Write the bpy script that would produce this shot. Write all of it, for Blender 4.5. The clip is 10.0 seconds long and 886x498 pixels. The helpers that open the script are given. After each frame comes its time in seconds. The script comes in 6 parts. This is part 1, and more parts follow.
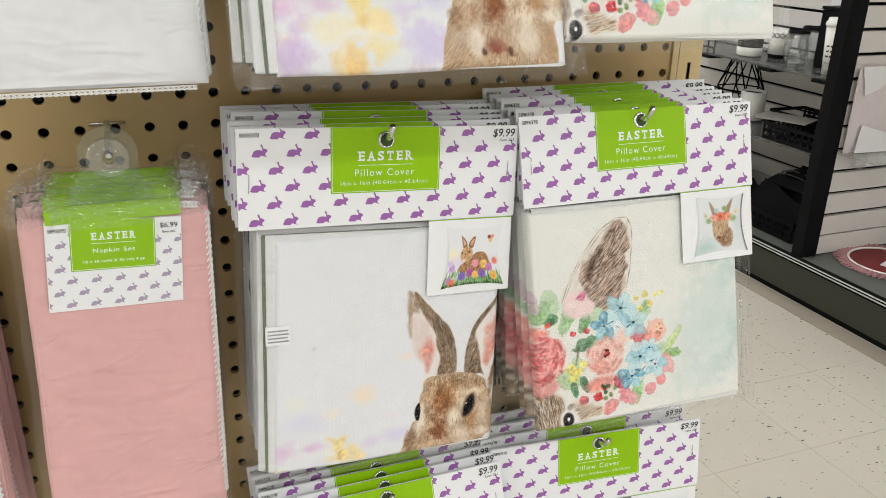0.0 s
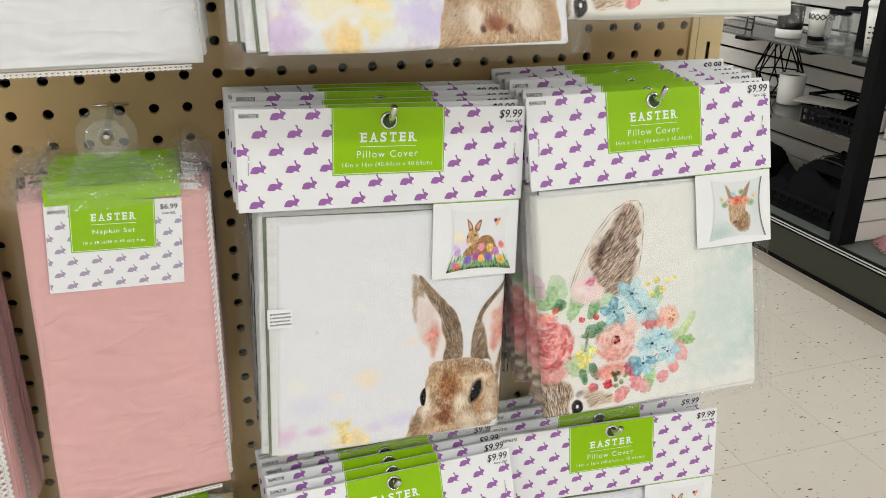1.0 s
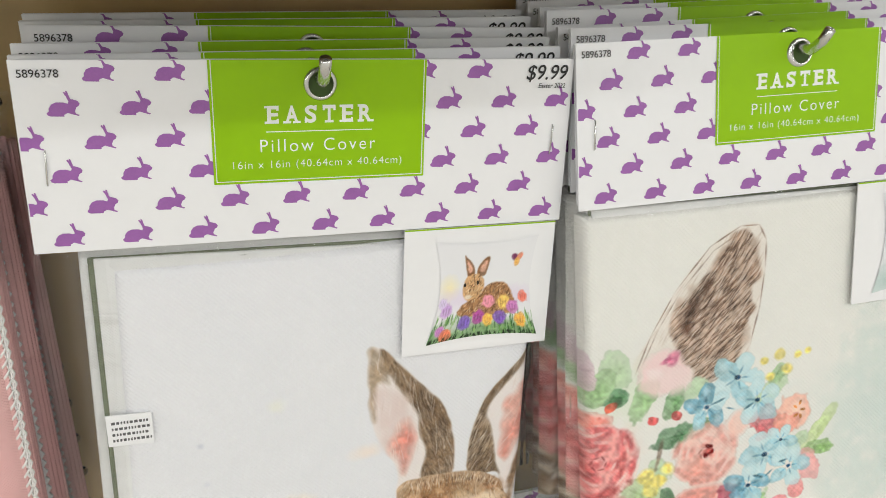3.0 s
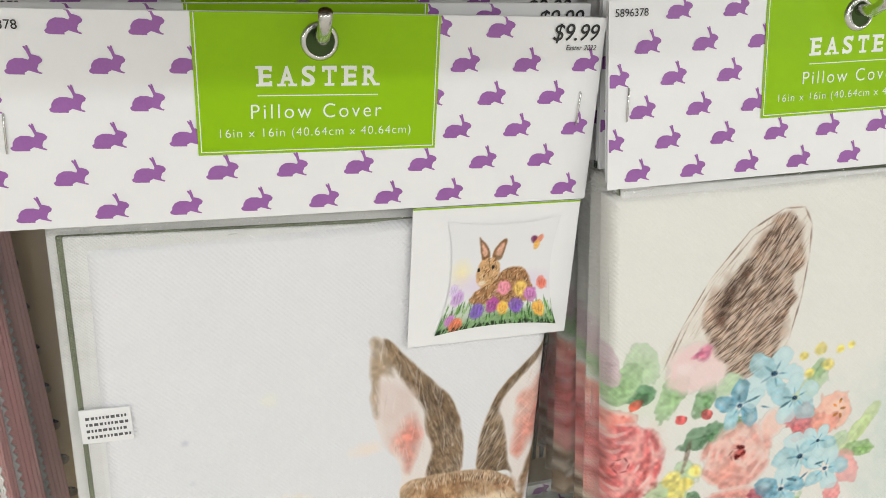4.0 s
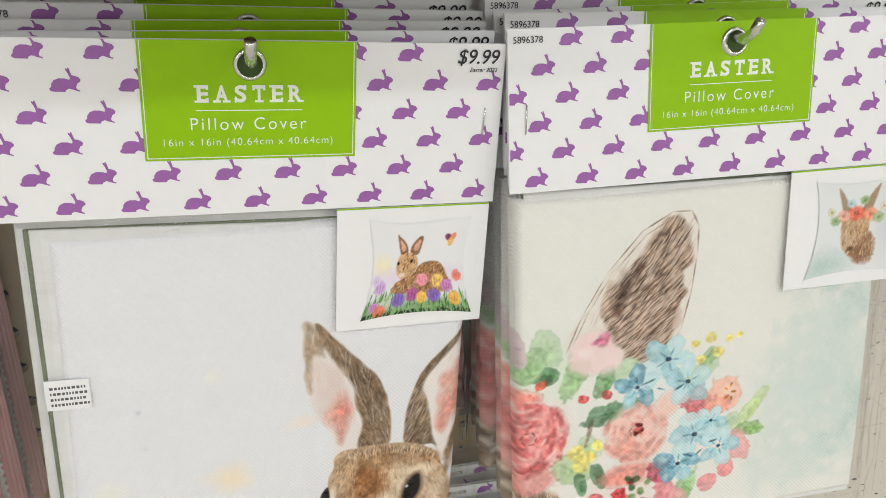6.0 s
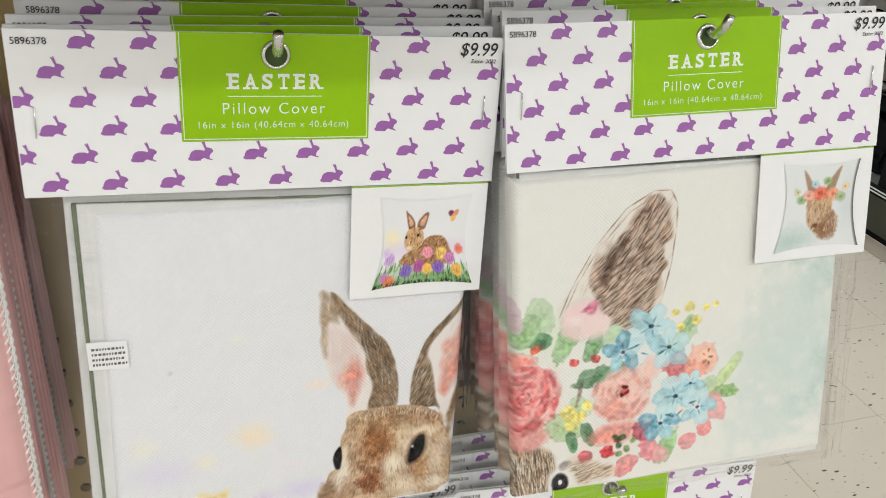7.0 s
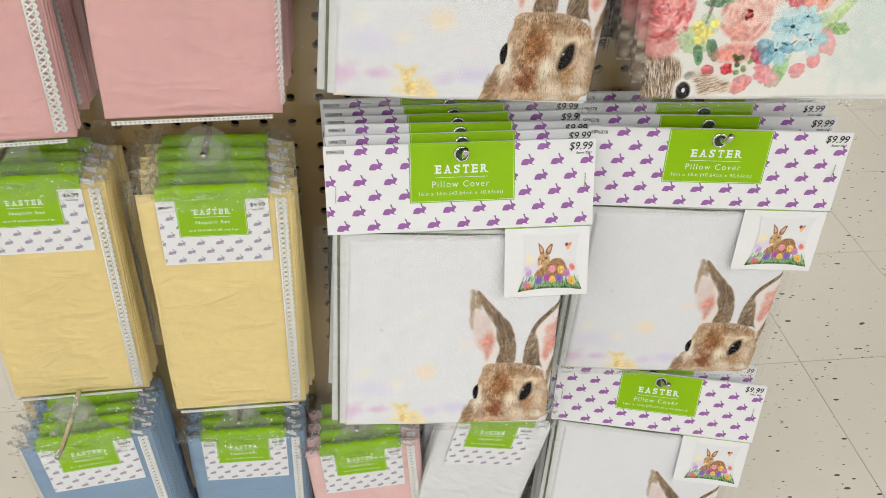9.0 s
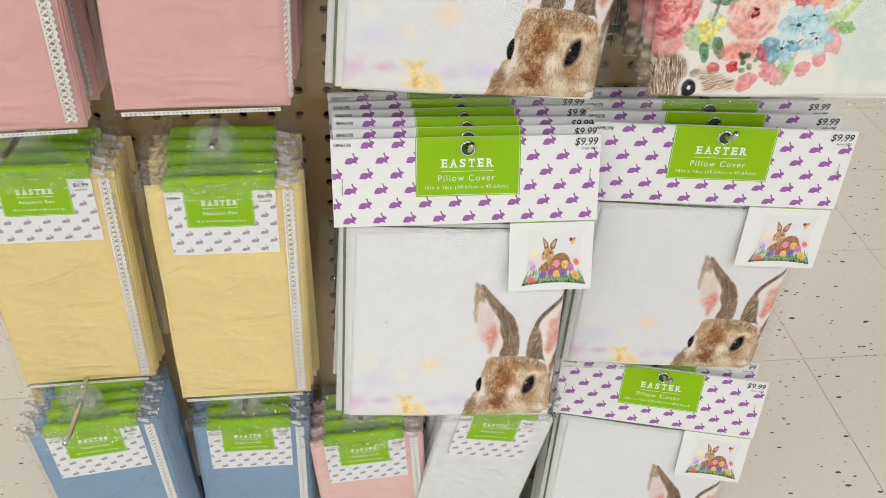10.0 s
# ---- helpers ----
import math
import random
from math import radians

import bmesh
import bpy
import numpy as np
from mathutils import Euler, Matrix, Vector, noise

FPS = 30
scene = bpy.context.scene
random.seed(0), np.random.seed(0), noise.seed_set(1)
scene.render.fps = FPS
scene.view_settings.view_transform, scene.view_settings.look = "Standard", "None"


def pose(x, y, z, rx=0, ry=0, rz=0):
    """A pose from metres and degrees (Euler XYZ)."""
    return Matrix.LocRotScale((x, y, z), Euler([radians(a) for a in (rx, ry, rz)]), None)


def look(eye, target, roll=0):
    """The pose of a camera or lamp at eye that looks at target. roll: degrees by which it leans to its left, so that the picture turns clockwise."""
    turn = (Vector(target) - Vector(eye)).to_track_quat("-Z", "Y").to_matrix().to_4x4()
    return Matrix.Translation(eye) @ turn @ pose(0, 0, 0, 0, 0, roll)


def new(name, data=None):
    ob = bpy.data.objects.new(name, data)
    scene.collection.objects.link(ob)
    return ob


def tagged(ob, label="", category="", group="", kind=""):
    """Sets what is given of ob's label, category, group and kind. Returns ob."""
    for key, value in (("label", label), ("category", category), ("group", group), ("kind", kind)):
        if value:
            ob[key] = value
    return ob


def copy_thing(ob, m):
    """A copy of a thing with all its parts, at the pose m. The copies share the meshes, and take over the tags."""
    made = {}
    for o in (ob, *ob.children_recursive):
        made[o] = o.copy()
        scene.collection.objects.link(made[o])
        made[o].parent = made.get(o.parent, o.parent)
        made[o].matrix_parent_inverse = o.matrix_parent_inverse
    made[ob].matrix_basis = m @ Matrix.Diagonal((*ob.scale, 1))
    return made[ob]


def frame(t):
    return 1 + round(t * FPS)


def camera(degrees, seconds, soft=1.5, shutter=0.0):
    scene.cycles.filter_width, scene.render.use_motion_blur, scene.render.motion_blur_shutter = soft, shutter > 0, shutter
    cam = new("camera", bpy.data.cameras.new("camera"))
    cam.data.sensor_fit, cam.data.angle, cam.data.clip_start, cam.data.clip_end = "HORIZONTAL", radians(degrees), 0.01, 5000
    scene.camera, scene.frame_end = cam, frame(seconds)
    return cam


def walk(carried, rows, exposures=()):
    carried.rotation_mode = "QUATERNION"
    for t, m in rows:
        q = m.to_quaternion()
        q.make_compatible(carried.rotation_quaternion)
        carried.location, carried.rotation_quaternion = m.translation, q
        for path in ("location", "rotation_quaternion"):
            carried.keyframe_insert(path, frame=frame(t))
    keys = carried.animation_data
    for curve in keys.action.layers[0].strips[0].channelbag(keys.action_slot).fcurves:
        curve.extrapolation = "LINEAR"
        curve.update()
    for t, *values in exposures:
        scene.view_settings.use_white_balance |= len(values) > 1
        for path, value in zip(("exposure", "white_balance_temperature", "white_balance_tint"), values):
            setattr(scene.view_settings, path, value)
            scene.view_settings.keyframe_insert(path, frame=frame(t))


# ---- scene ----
cam = camera(57.34, 10.0, soft=0.6, shutter=0.2)
PATH = [
    (0, (0.0537, -0.6697, 1.2173), (0.7618, 1.0496, 0.4807), 1.67),
    (0.5, (0.0622, -0.6719, 1.2141), (0.7091, 1.0649, 0.4626), 1.19),
    (1, (0.0803, -0.6704, 1.2117), (0.7012, 1.0681, 0.4421), 0.92),
    (1.5, (0.1081, -0.6541, 1.1927), (0.6848, 1.0536, 0.3260), -0.31),
    (2, (0.1499, -0.6017, 1.1796), (0.7177, 1.0838, 0.2649), 0.53),
    (2.5, (0.1722, -0.4971, 1.1752), (0.7253, 1.1894, 0.2534), 1.44),
    (2.7, (0.1839, -0.4560, 1.1690), (0.7321, 1.2344, 0.2514), 1.53),
    (4, (0.1992, -0.3790, 1.1467), (0.7289, 1.2735, 0.1523), 2.48),
    (4.5, (0.1998, -0.3827, 1.1481), (0.7057, 1.2771, 0.1535), 2.44),
    (5, (0.2137, -0.3876, 1.1508), (0.7067, 1.2786, 0.1605), 2.47),
    (5.5, (0.2244, -0.4149, 1.1613), (0.7250, 1.2435, 0.1617), 2.65),
    (7, (0.2040, -0.4699, 1.1735), (0.7501, 1.1908, 0.2018), 3.04),
    (7.5, (0.1665, -0.5353, 1.1665), (0.6140, 1.1441, 0.1768), 2.68),
    (8, (0.1361, -0.6028, 1.1303), (0.4509, 1.0196, 0.0038), 3.22),
    (8.5, (0.1321, -0.6405, 1.1015), (0.4164, 0.8944, -0.1488), 4.00),
    (9, (0.1321, -0.6498, 1.0978), (0.4056, 0.8671, -0.1766), 4.25),
    (9.5, (0.1327, -0.6520, 1.1010), (0.3966, 0.8597, -0.1817), 4.32),
    (10, (0.1315, -0.6537, 1.1015), (0.3917, 0.8538, -0.1868), 4.65),
]
walk(cam, [(t, look(eye, target, roll)) for t, eye, target, roll in PATH])

# ---- light: a store ceiling with rows of fluorescent troffers ----
CEIL = 3.1
world = bpy.data.worlds.new("store_air")
scene.world = world
world.use_nodes = True
world.node_tree.nodes["Background"].inputs[0].default_value = (0.9, 0.95, 1.0, 1)
world.node_tree.nodes["Background"].inputs[1].default_value = 0.15
scene.view_settings.exposure = -0.20
LAMPS = [(0.5, y) for y in (-5.4, -3.9, -2.4, 1.6, 3.3, 5.0)]
LAMP_W = 112.0
for lx, ly in LAMPS:
    la = bpy.data.lights.new("troffer_light", "AREA")
    la.shape, la.size, la.size_y, la.energy, la.color = "RECTANGLE", 11.6, 0.20, LAMP_W, (0.975, 0.995, 0.975)
    lo = new("troffer_light", la)
    lo.matrix_world = pose(lx, ly, CEIL - 0.035)


# ---- materials ----
def lin(c):
    return tuple(((v / 12.92) if v <= 0.04045 else ((v + 0.055) / 1.055) ** 2.4) for v in c)


def mat(name, col, rough=0.6, metal=0.0, var=0.06, scale=40.0, bump=0.0, bscale=200.0, spec=0.5, rand=0.0, coat=0.0):
    """A surface with two scales of colour variation, and fine relief."""
    m = bpy.data.materials.new(name)
    m.use_nodes = True
    nt = m.node_tree
    b = nt.nodes["Principled BSDF"]
    b.inputs["Roughness"].default_value, b.inputs["Metallic"].default_value = rough, metal
    b.inputs["Specular IOR Level"].default_value = spec
    b.inputs["Coat Weight"].default_value = coat
    geo = nt.nodes.new("ShaderNodeNewGeometry")
    n1, n2 = nt.nodes.new("ShaderNodeTexNoise"), nt.nodes.new("ShaderNodeTexNoise")
    n1.inputs["Scale"].default_value, n2.inputs["Scale"].default_value = scale, scale * 7.3
    n1.inputs["Detail"].default_value = n2.inputs["Detail"].default_value = 3
    add = nt.nodes.new("ShaderNodeMath")
    add.operation = "ADD"
    nt.links.new(geo.outputs["Position"], n1.inputs["Vector"])
    nt.links.new(geo.outputs["Position"], n2.inputs["Vector"])
    nt.links.new(n1.outputs["Fac"], add.inputs[0])
    nt.links.new(n2.outputs["Fac"], add.inputs[1])
    val = add.outputs[0]
    if rand:
        oi = nt.nodes.new("ShaderNodeObjectInfo")
        ma = nt.nodes.new("ShaderNodeMath")
        ma.operation, ma.inputs[1].default_value = "MULTIPLY_ADD", rand
        nt.links.new(oi.outputs["Random"], ma.inputs[0])
        nt.links.new(val, ma.inputs[2])
        val = ma.outputs[0]
    mr = nt.nodes.new("ShaderNodeMapRange")
    mr.inputs["From Min"].default_value, mr.inputs["From Max"].default_value = 0.5, 1.5 + rand
    mr.inputs["To Min"].default_value, mr.inputs["To Max"].default_value = 1 - var, 1 + var
    nt.links.new(val, mr.inputs["Value"])
    mix = nt.nodes.new("ShaderNodeVectorMath")
    mix.operation = "SCALE"
    mix.inputs[0].default_value = col
    nt.links.new(mr.outputs[0], mix.inputs["Scale"])
    nt.links.new(mix.outputs[0], b.inputs["Base Color"])
    if bump:
        n3, bp = nt.nodes.new("ShaderNodeTexNoise"), nt.nodes.new("ShaderNodeBump")
        n3.inputs["Scale"].default_value = bscale
        nt.links.new(geo.outputs["Position"], n3.inputs["Vector"])
        bp.inputs["Strength"].default_value, bp.inputs["Distance"].default_value = bump, 0.002
        nt.links.new(n3.outputs["Fac"], bp.inputs["Height"])
        nt.links.new(bp.outputs["Normal"], b.inputs["Normal"])
    return m


def weave(nt, b, step, strength):
    """The relief of a plain weave, threads step metres apart, in the object's own x and z."""
    tc = nt.nodes.new("ShaderNodeTexCoord")
    sep = nt.nodes.new("ShaderNodeSeparateXYZ")
    nt.links.new(tc.outputs["Object"], sep.inputs[0])
    outs = []
    for ax in ("X", "Z"):
        mu = nt.nodes.new("ShaderNodeMath")
        mu.operation, mu.inputs[1].default_value = "MULTIPLY", math.pi / step
        si = nt.nodes.new("ShaderNodeMath")
        si.operation = "SINE"
        nt.links.new(sep.outputs[ax], mu.inputs[0])
        nt.links.new(mu.outputs[0], si.inputs[0])
        outs.append(si.outputs[0])
    pr = nt.nodes.new("ShaderNodeMath")
    pr.operation = "MULTIPLY"
    nt.links.new(outs[0], pr.inputs[0])
    nt.links.new(outs[1], pr.inputs[1])
    bp = nt.nodes.new("ShaderNodeBump")
    bp.inputs["Strength"].default_value, bp.inputs["Distance"].default_value = strength, 0.0005
    nt.links.new(pr.outputs[0], bp.inputs["Height"])
    nt.links.new(bp.outputs["Normal"], b.inputs["Normal"])


def printed(name, rough, cloth):
    """Takes its pigment from the mesh's own print attribute."""
    m = bpy.data.materials.new(name)
    m.use_nodes = True
    nt = m.node_tree
    b = nt.nodes["Principled BSDF"]
    b.inputs["Roughness"].default_value = rough
    b.inputs["Specular IOR Level"].default_value = 0.08 if cloth else 0.35
    at = nt.nodes.new("ShaderNodeAttribute")
    at.attribute_name = "pigment"
    nt.links.new(at.outputs["Color"], b.inputs["Base Color"])
    if cloth:
        weave(nt, b, 0.0011, 0.28)
    return m


def clear(name, tint=(1, 1, 1), haze=0.04, rough=0.08, bump=0.6, bscale=60.0, gloss=1.0, most=0.35):
    """Thin clear film: lets light through, shines more at a glance, with crinkles."""
    m = bpy.data.materials.new(name)
    m.use_nodes = True
    nt = m.node_tree
    out = nt.nodes["Material Output"]
    nt.nodes.remove(nt.nodes["Principled BSDF"])
    tr, gl, df = nt.nodes.new("ShaderNodeBsdfTransparent"), nt.nodes.new("ShaderNodeBsdfGlossy"), nt.nodes.new("ShaderNodeBsdfDiffuse")
    tr.inputs[0].default_value = (*tint, 1)
    gl.inputs["Roughness"].default_value = rough
    df.inputs[0].default_value = (0.8, 0.8, 0.8, 1)
    fr = nt.nodes.new("ShaderNodeFresnel")
    fr.inputs["IOR"].default_value = 1.45
    geo, n3, bp = nt.nodes.new("ShaderNodeNewGeometry"), nt.nodes.new("ShaderNodeTexNoise"), nt.nodes.new("ShaderNodeBump")
    n3.inputs["Scale"].default_value, n3.inputs["Detail"].default_value = bscale, 4
    n3.inputs["Distortion"].default_value = 1.5
    nt.links.new(geo.outputs["Position"], n3.inputs["Vector"])
    bp.inputs["Strength"].default_value, bp.inputs["Distance"].default_value = bump, 0.004
    nt.links.new(n3.outputs["Fac"], bp.inputs["Height"])
    nt.links.new(bp.outputs["Normal"], gl.inputs["Normal"])
    nt.links.new(bp.outputs["Normal"], fr.inputs["Normal"])
    mu = nt.nodes.new("ShaderNodeMath")
    mu.operation, mu.inputs[1].default_value = "MULTIPLY", gloss
    mu.use_clamp = True
    nt.links.new(fr.outputs[0], mu.inputs[0])
    cap = nt.nodes.new("ShaderNodeMath")
    cap.operation, cap.inputs[1].default_value = "MINIMUM", most
    nt.links.new(mu.outputs[0], cap.inputs[0])
    mu = cap
    m1, m2 = nt.nodes.new("ShaderNodeMixShader"), nt.nodes.new("ShaderNodeMixShader")
    m1.inputs[0].default_value = haze
    nt.links.new(tr.outputs[0], m1.inputs[1])
    nt.links.new(df.outputs[0], m1.inputs[2])
    nt.links.new(mu.outputs[0], m2.inputs[0])
    nt.links.new(m1.outputs[0], m2.inputs[1])
    nt.links.new(gl.outputs[0], m2.inputs[2])
    nt.links.new(m2.outputs[0], out.inputs[0])
    return m


def cloth_mat(name, col, var=0.05):
    m = mat(name, col, 0.85, var=var, scale=18, spec=0.2)
    nt = m.node_tree
    b = nt.nodes["Principled BSDF"]
    weave(nt, b, 0.0007, 0.35)
    # soft rumples, pressed in by the bag
    tc, mp, n4, bp = nt.nodes.new("ShaderNodeTexCoord"), nt.nodes.new("ShaderNodeMapping"), nt.nodes.new("ShaderNodeTexNoise"), nt.nodes.new("ShaderNodeBump")
    mp.inputs["Scale"].default_value = (1.0, 1.0, 2.2)
    n4.inputs["Scale"].default_value, n4.inputs["Detail"].default_value = 26, 2.5
    n4.inputs["Distortion"].default_value = 0.8
    bp.inputs["Strength"].default_value, bp.inputs["Distance"].default_value = 0.75, 0.006
    nt.links.new(tc.outputs["Object"], mp.inputs["Vector"])
    nt.links.new(mp.outputs[0], n4.inputs["Vector"])
    nt.links.new(n4.outputs["Fac"], bp.inputs["Height"])
    old = b.inputs["Normal"].links[0].from_socket
    nt.links.new(old, bp.inputs["Normal"])
    nt.links.new(bp.outputs["Normal"], b.inputs["Normal"])
    return m


def floor_mat():
    m = mat("vinyl_tile", lin((0.785, 0.76, 0.72)), 0.32, var=0.035, scale=3.0, bump=0.04, bscale=30, rand=0.35)
    nt = m.node_tree
    b = nt.nodes["Principled BSDF"]
    base = b.inputs["Base Color"].links[0].from_socket
    geo = nt.nodes.new("ShaderNodeNewGeometry")
    for k, (rz, sc, thr, col) in enumerate([(25, 32, 0.21, (0.04, 0.035, 0.03)), (-40, 37, 0.18, (0.06, 0.05, 0.045)), (80, 22, 0.09, (0.10, 0.085, 0.07)), (5, 50, 0.20, (0.42, 0.37, 0.31))]):
        mp, vo = nt.nodes.new("ShaderNodeMapping"), nt.nodes.new("ShaderNodeTexVoronoi")
        mp.inputs["Rotation"].default_value = (0, 0, radians(rz))
        mp.inputs["Scale"].default_value = (1.0, 2.6, 0.0)
        mp.inputs["Location"].default_value = (k * 3.1, k * 1.7, 0)
        vo.inputs["Scale"].default_value = sc
        nt.links.new(geo.outputs["Position"], mp.inputs["Vector"])
        nt.links.new(mp.outputs[0], vo.inputs["Vector"])
        sp = nt.nodes.new("ShaderNodeSeparateColor")
        nt.links.new(vo.outputs["Color"], sp.inputs[0])
        pw = nt.nodes.new("ShaderNodeMath")
        pw.operation, pw.inputs[1].default_value = "POWER", 2.2
        nt.links.new(sp.outputs[0], pw.inputs[0])
        th = nt.nodes.new("ShaderNodeMath")
        th.operation, th.inputs[1].default_value = "MULTIPLY", thr
        nt.links.new(pw.outputs[0], th.inputs[0])
        lt = nt.nodes.new("ShaderNodeMath")
        lt.operation = "LESS_THAN"
        nt.links.new(vo.outputs["Distance"], lt.inputs[0])
        nt.links.new(th.outputs[0], lt.inputs[1])
        mx = nt.nodes.new("ShaderNodeMix")
        mx.data_type = "RGBA"
        nt.links.new(lt.outputs[0], mx.inputs["Factor"])
        nt.links.new(base, mx.inputs["A"])
        mx.inputs["B"].default_value = (*col, 1)
        base = mx.outputs["Result"]
    nt.links.new(base, b.inputs["Base Color"])
    return m


M_peg = mat("tan_enamel_hardboard", lin((0.725, 0.615, 0.43)), 0.42, var=0.05, scale=6, bump=0.05, bscale=400)
M_post = mat("tan_enamel_steel", lin((0.81, 0.72, 0.54)), 0.38, var=0.04, scale=8)
# near-black that stands in for the shade behind holes and slots
M_dark = mat("painted_gap_shade", (0.012, 0.010, 0.008), 0.9, var=0.1)
M_card = mat("white_card", (0.835, 0.835, 0.862), 0.38, var=0.015, scale=30, bump=0.03, bscale=900)
M_green = mat("lime_print", lin((0.565, 0.755, 0.0)), 0.42, var=0.03, scale=20, bump=0.02, bscale=800, spec=0.25)
# lime of the card behind, darkened to paint the shade in the eyelet
M_eye = mat("shaded_green_card", (0.035, 0.075, 0.006), 0.6, var=0.2, scale=200)
M_white = mat("white_ink", (0.84, 0.86, 0.80), 0.4, var=0.02)
M_purple = mat("purple_ink", lin((0.60, 0.37, 0.66)), 0.4, var=0.10, scale=160)
M_mauve = mat("mauve_grey_ink", lin((0.66, 0.60, 0.70)), 0.45, var=0.08, scale=160)
M_ink = mat("black_ink", (0.015, 0.015, 0.017), 0.45, var=0.1)
M_tagink = mat("grey_thermal_ink", (0.10, 0.10, 0.11), 0.6, var=0.3, scale=300)
M_steel = mat("bright_steel", (0.62, 0.62, 0.61), 0.22, metal=1.0, var=0.08, scale=90)
M_cover = printed("printed_linen", 0.8, True)
M_pict = printed("printed_gloss_card", 0.35, False)
M_lin = cloth_mat("white_linen", (0.78, 0.78, 0.78))
M_lind = cloth_mat("grey_green_lining", lin((0.46, 0.49, 0.40)), 0.35)
M_bag = clear("clear_film", haze=0.002, bump=0.22, bscale=30, rough=0.09, gloss=0.7)
M_seam = clear("creased_film", haze=0.012, bump=0.75, bscale=55, rough=0.06, gloss=1.2, most=0.40)
M_crin = clear("crinkled_film", haze=0.02, bump=0.6, bscale=90, rough=0.06, gloss=2.2, most=0.35)
M_wisp = clear("crumpled_film", haze=0.025, bump=0.9, bscale=110, rough=0.055, gloss=2.6, most=0.50)
M_tab = clear("hang_tab_plastic", (0.93, 0.96, 0.94), haze=0.025, bump=0.10, bscale=20, rough=0.08, gloss=1.2)
M_boss = clear("clouded_tab_plastic", (0.94, 0.96, 0.95), haze=0.14, bump=0.10, bscale=30, rough=0.12, gloss=1.5)
M_lace = mat("white_lace", (0.88, 0.87, 0.86), 0.9, var=0.05, scale=200, spec=0.2)
M_floor = floor_mat()
M_wall = mat("painted_wall", (0.62, 0.61, 0.58), 0.8, var=0.04, scale=2)
M_ceil = mat("ceiling_tile", (0.75, 0.75, 0.73), 0.9, var=0.05, scale=5, bump=0.2, bscale=60)
NAPKIN = {k: cloth_mat(k + "_cotton", lin(c), 0.06) for k, c in dict(pink=(0.885, 0.70, 0.695), yellow=(0.94, 0.85, 0.61), blue=(0.56, 0.66, 0.77), white=(0.91, 0.91, 0.92), blush=(0.93, 0.78, 0.77)).items()}
M_blk = mat("black_paint", (0.008, 0.008, 0.009), 0.5, var=0.2, scale=15, spec=0.05)
M_base = mat("dark_green_steel", lin((0.185, 0.195, 0.155)), 0.5, var=0.10, scale=9, bump=0.05, bscale=500)
M_deck = mat("grey_green_deck", lin((0.36, 0.38, 0.36)), 0.5, var=0.08, scale=9)
M_slat = mat("pale_slat_board", lin((0.86, 0.84, 0.83)), 0.5, var=0.03, scale=12)
M_chan = mat("price_channel", (0.55, 0.57, 0.56), 0.2, var=0.1, scale=40)
M_ceram = mat("white_ceramic", (0.80, 0.79, 0.77), 0.18, var=0.02)
M_bceram = mat("matt_black_ceramic", (0.012, 0.012, 0.012), 0.5, var=0.1, spec=0.2)
M_glass = clear("clear_tumbler", (0.96, 0.97, 0.97), haze=0.06, bump=0.05, bscale=10, rough=0.05, gloss=0.8)
M_shelf = clear("smoked_glass_shelf", (0.45, 0.47, 0.46), haze=0.08, bump=0.02, bscale=8, rough=0.05, gloss=1.2)
M_red = mat("dark_red_weave", lin((0.47, 0.17, 0.17)), 0.9, var=0.2, scale=60, bump=0.4, bscale=500)
M_fringe = mat("pink_red_fringe", lin((0.74, 0.55, 0.57)), 0.9, var=0.35, scale=120)
M_tape = mat("grey_floor_strip", lin((0.64, 0.60, 0.55)), 0.5, var=0.08, scale=14)
M_bcloth = mat("black_knit", (0.007, 0.007, 0.008), 0.95, var=0.3, scale=90, bump=0.5, bscale=300, spec=0.06)
M_stripe = mat("grey_stripe", (0.05, 0.05, 0.05), 0.9, var=0.2)
M_mag = mat("printed_magazine", lin((0.62, 0.60, 0.58)), 0.4, var=0.3, scale=50)
M_marble = mat("pink_marbled_paper", lin((0.87, 0.83, 0.84)), 0.5, var=0.10, scale=25)


# ---- building helpers ----
def mesh_of(name, verts, faces, smooth=False):
    me = bpy.data.meshes.new(name)
    me.from_pydata(verts, [], faces)
    if smooth:
        me.polygons.foreach_set("use_smooth", [True] * len(me.polygons))
    me.update()
    return me


def bm_mesh(name, bm, smooth=False):
    me = bpy.data.meshes.new(name)
    bm.normal_update()
    bm.to_mesh(me)
    bm.free()
    if smooth:
        me.polygons.foreach_set("use_smooth", [True] * len(me.polygons))
    return me


def part(name, data, material, parent=None, label="", at=None):
    """Links a bmesh or a mesh as ONE object under its thing."""
    me = data if isinstance(data, bpy.types.Mesh) else bm_mesh(name, data)
    if not me.materials:
        me.materials.append(material)
    ob = new(name, me)
    if parent is not None:
        ob.parent = parent
    if at is not None:
        ob.matrix_basis = at
    if label:
        ob["label"] = label
    return ob


def thing(name, label, category, group="", kind="", at=None):
    ob = tagged(new(name), label, category, group, kind)
    if at is not None:
        ob.matrix_basis = at
    return ob


def box(bm, x0, x1, y0, y1, z0, z1, bevel=0.0, seg=2):
    r = bmesh.ops.create_cube(bm, size=1.0)
    vs = r["verts"]
    for v in vs:
        v.co = ((x0 + x1) / 2 + v.co.x * (x1 - x0), (y0 + y1) / 2 + v.co.y * (y1 - y0), (z0 + z1) / 2 + v.co.z * (z1 - z0))
    if bevel:
        es = {e for v in vs for e in v.link_edges}
        bmesh.ops.bevel(bm, geom=list(es), offset=bevel, segments=seg, affect="EDGES", profile=0.6)
    return bm


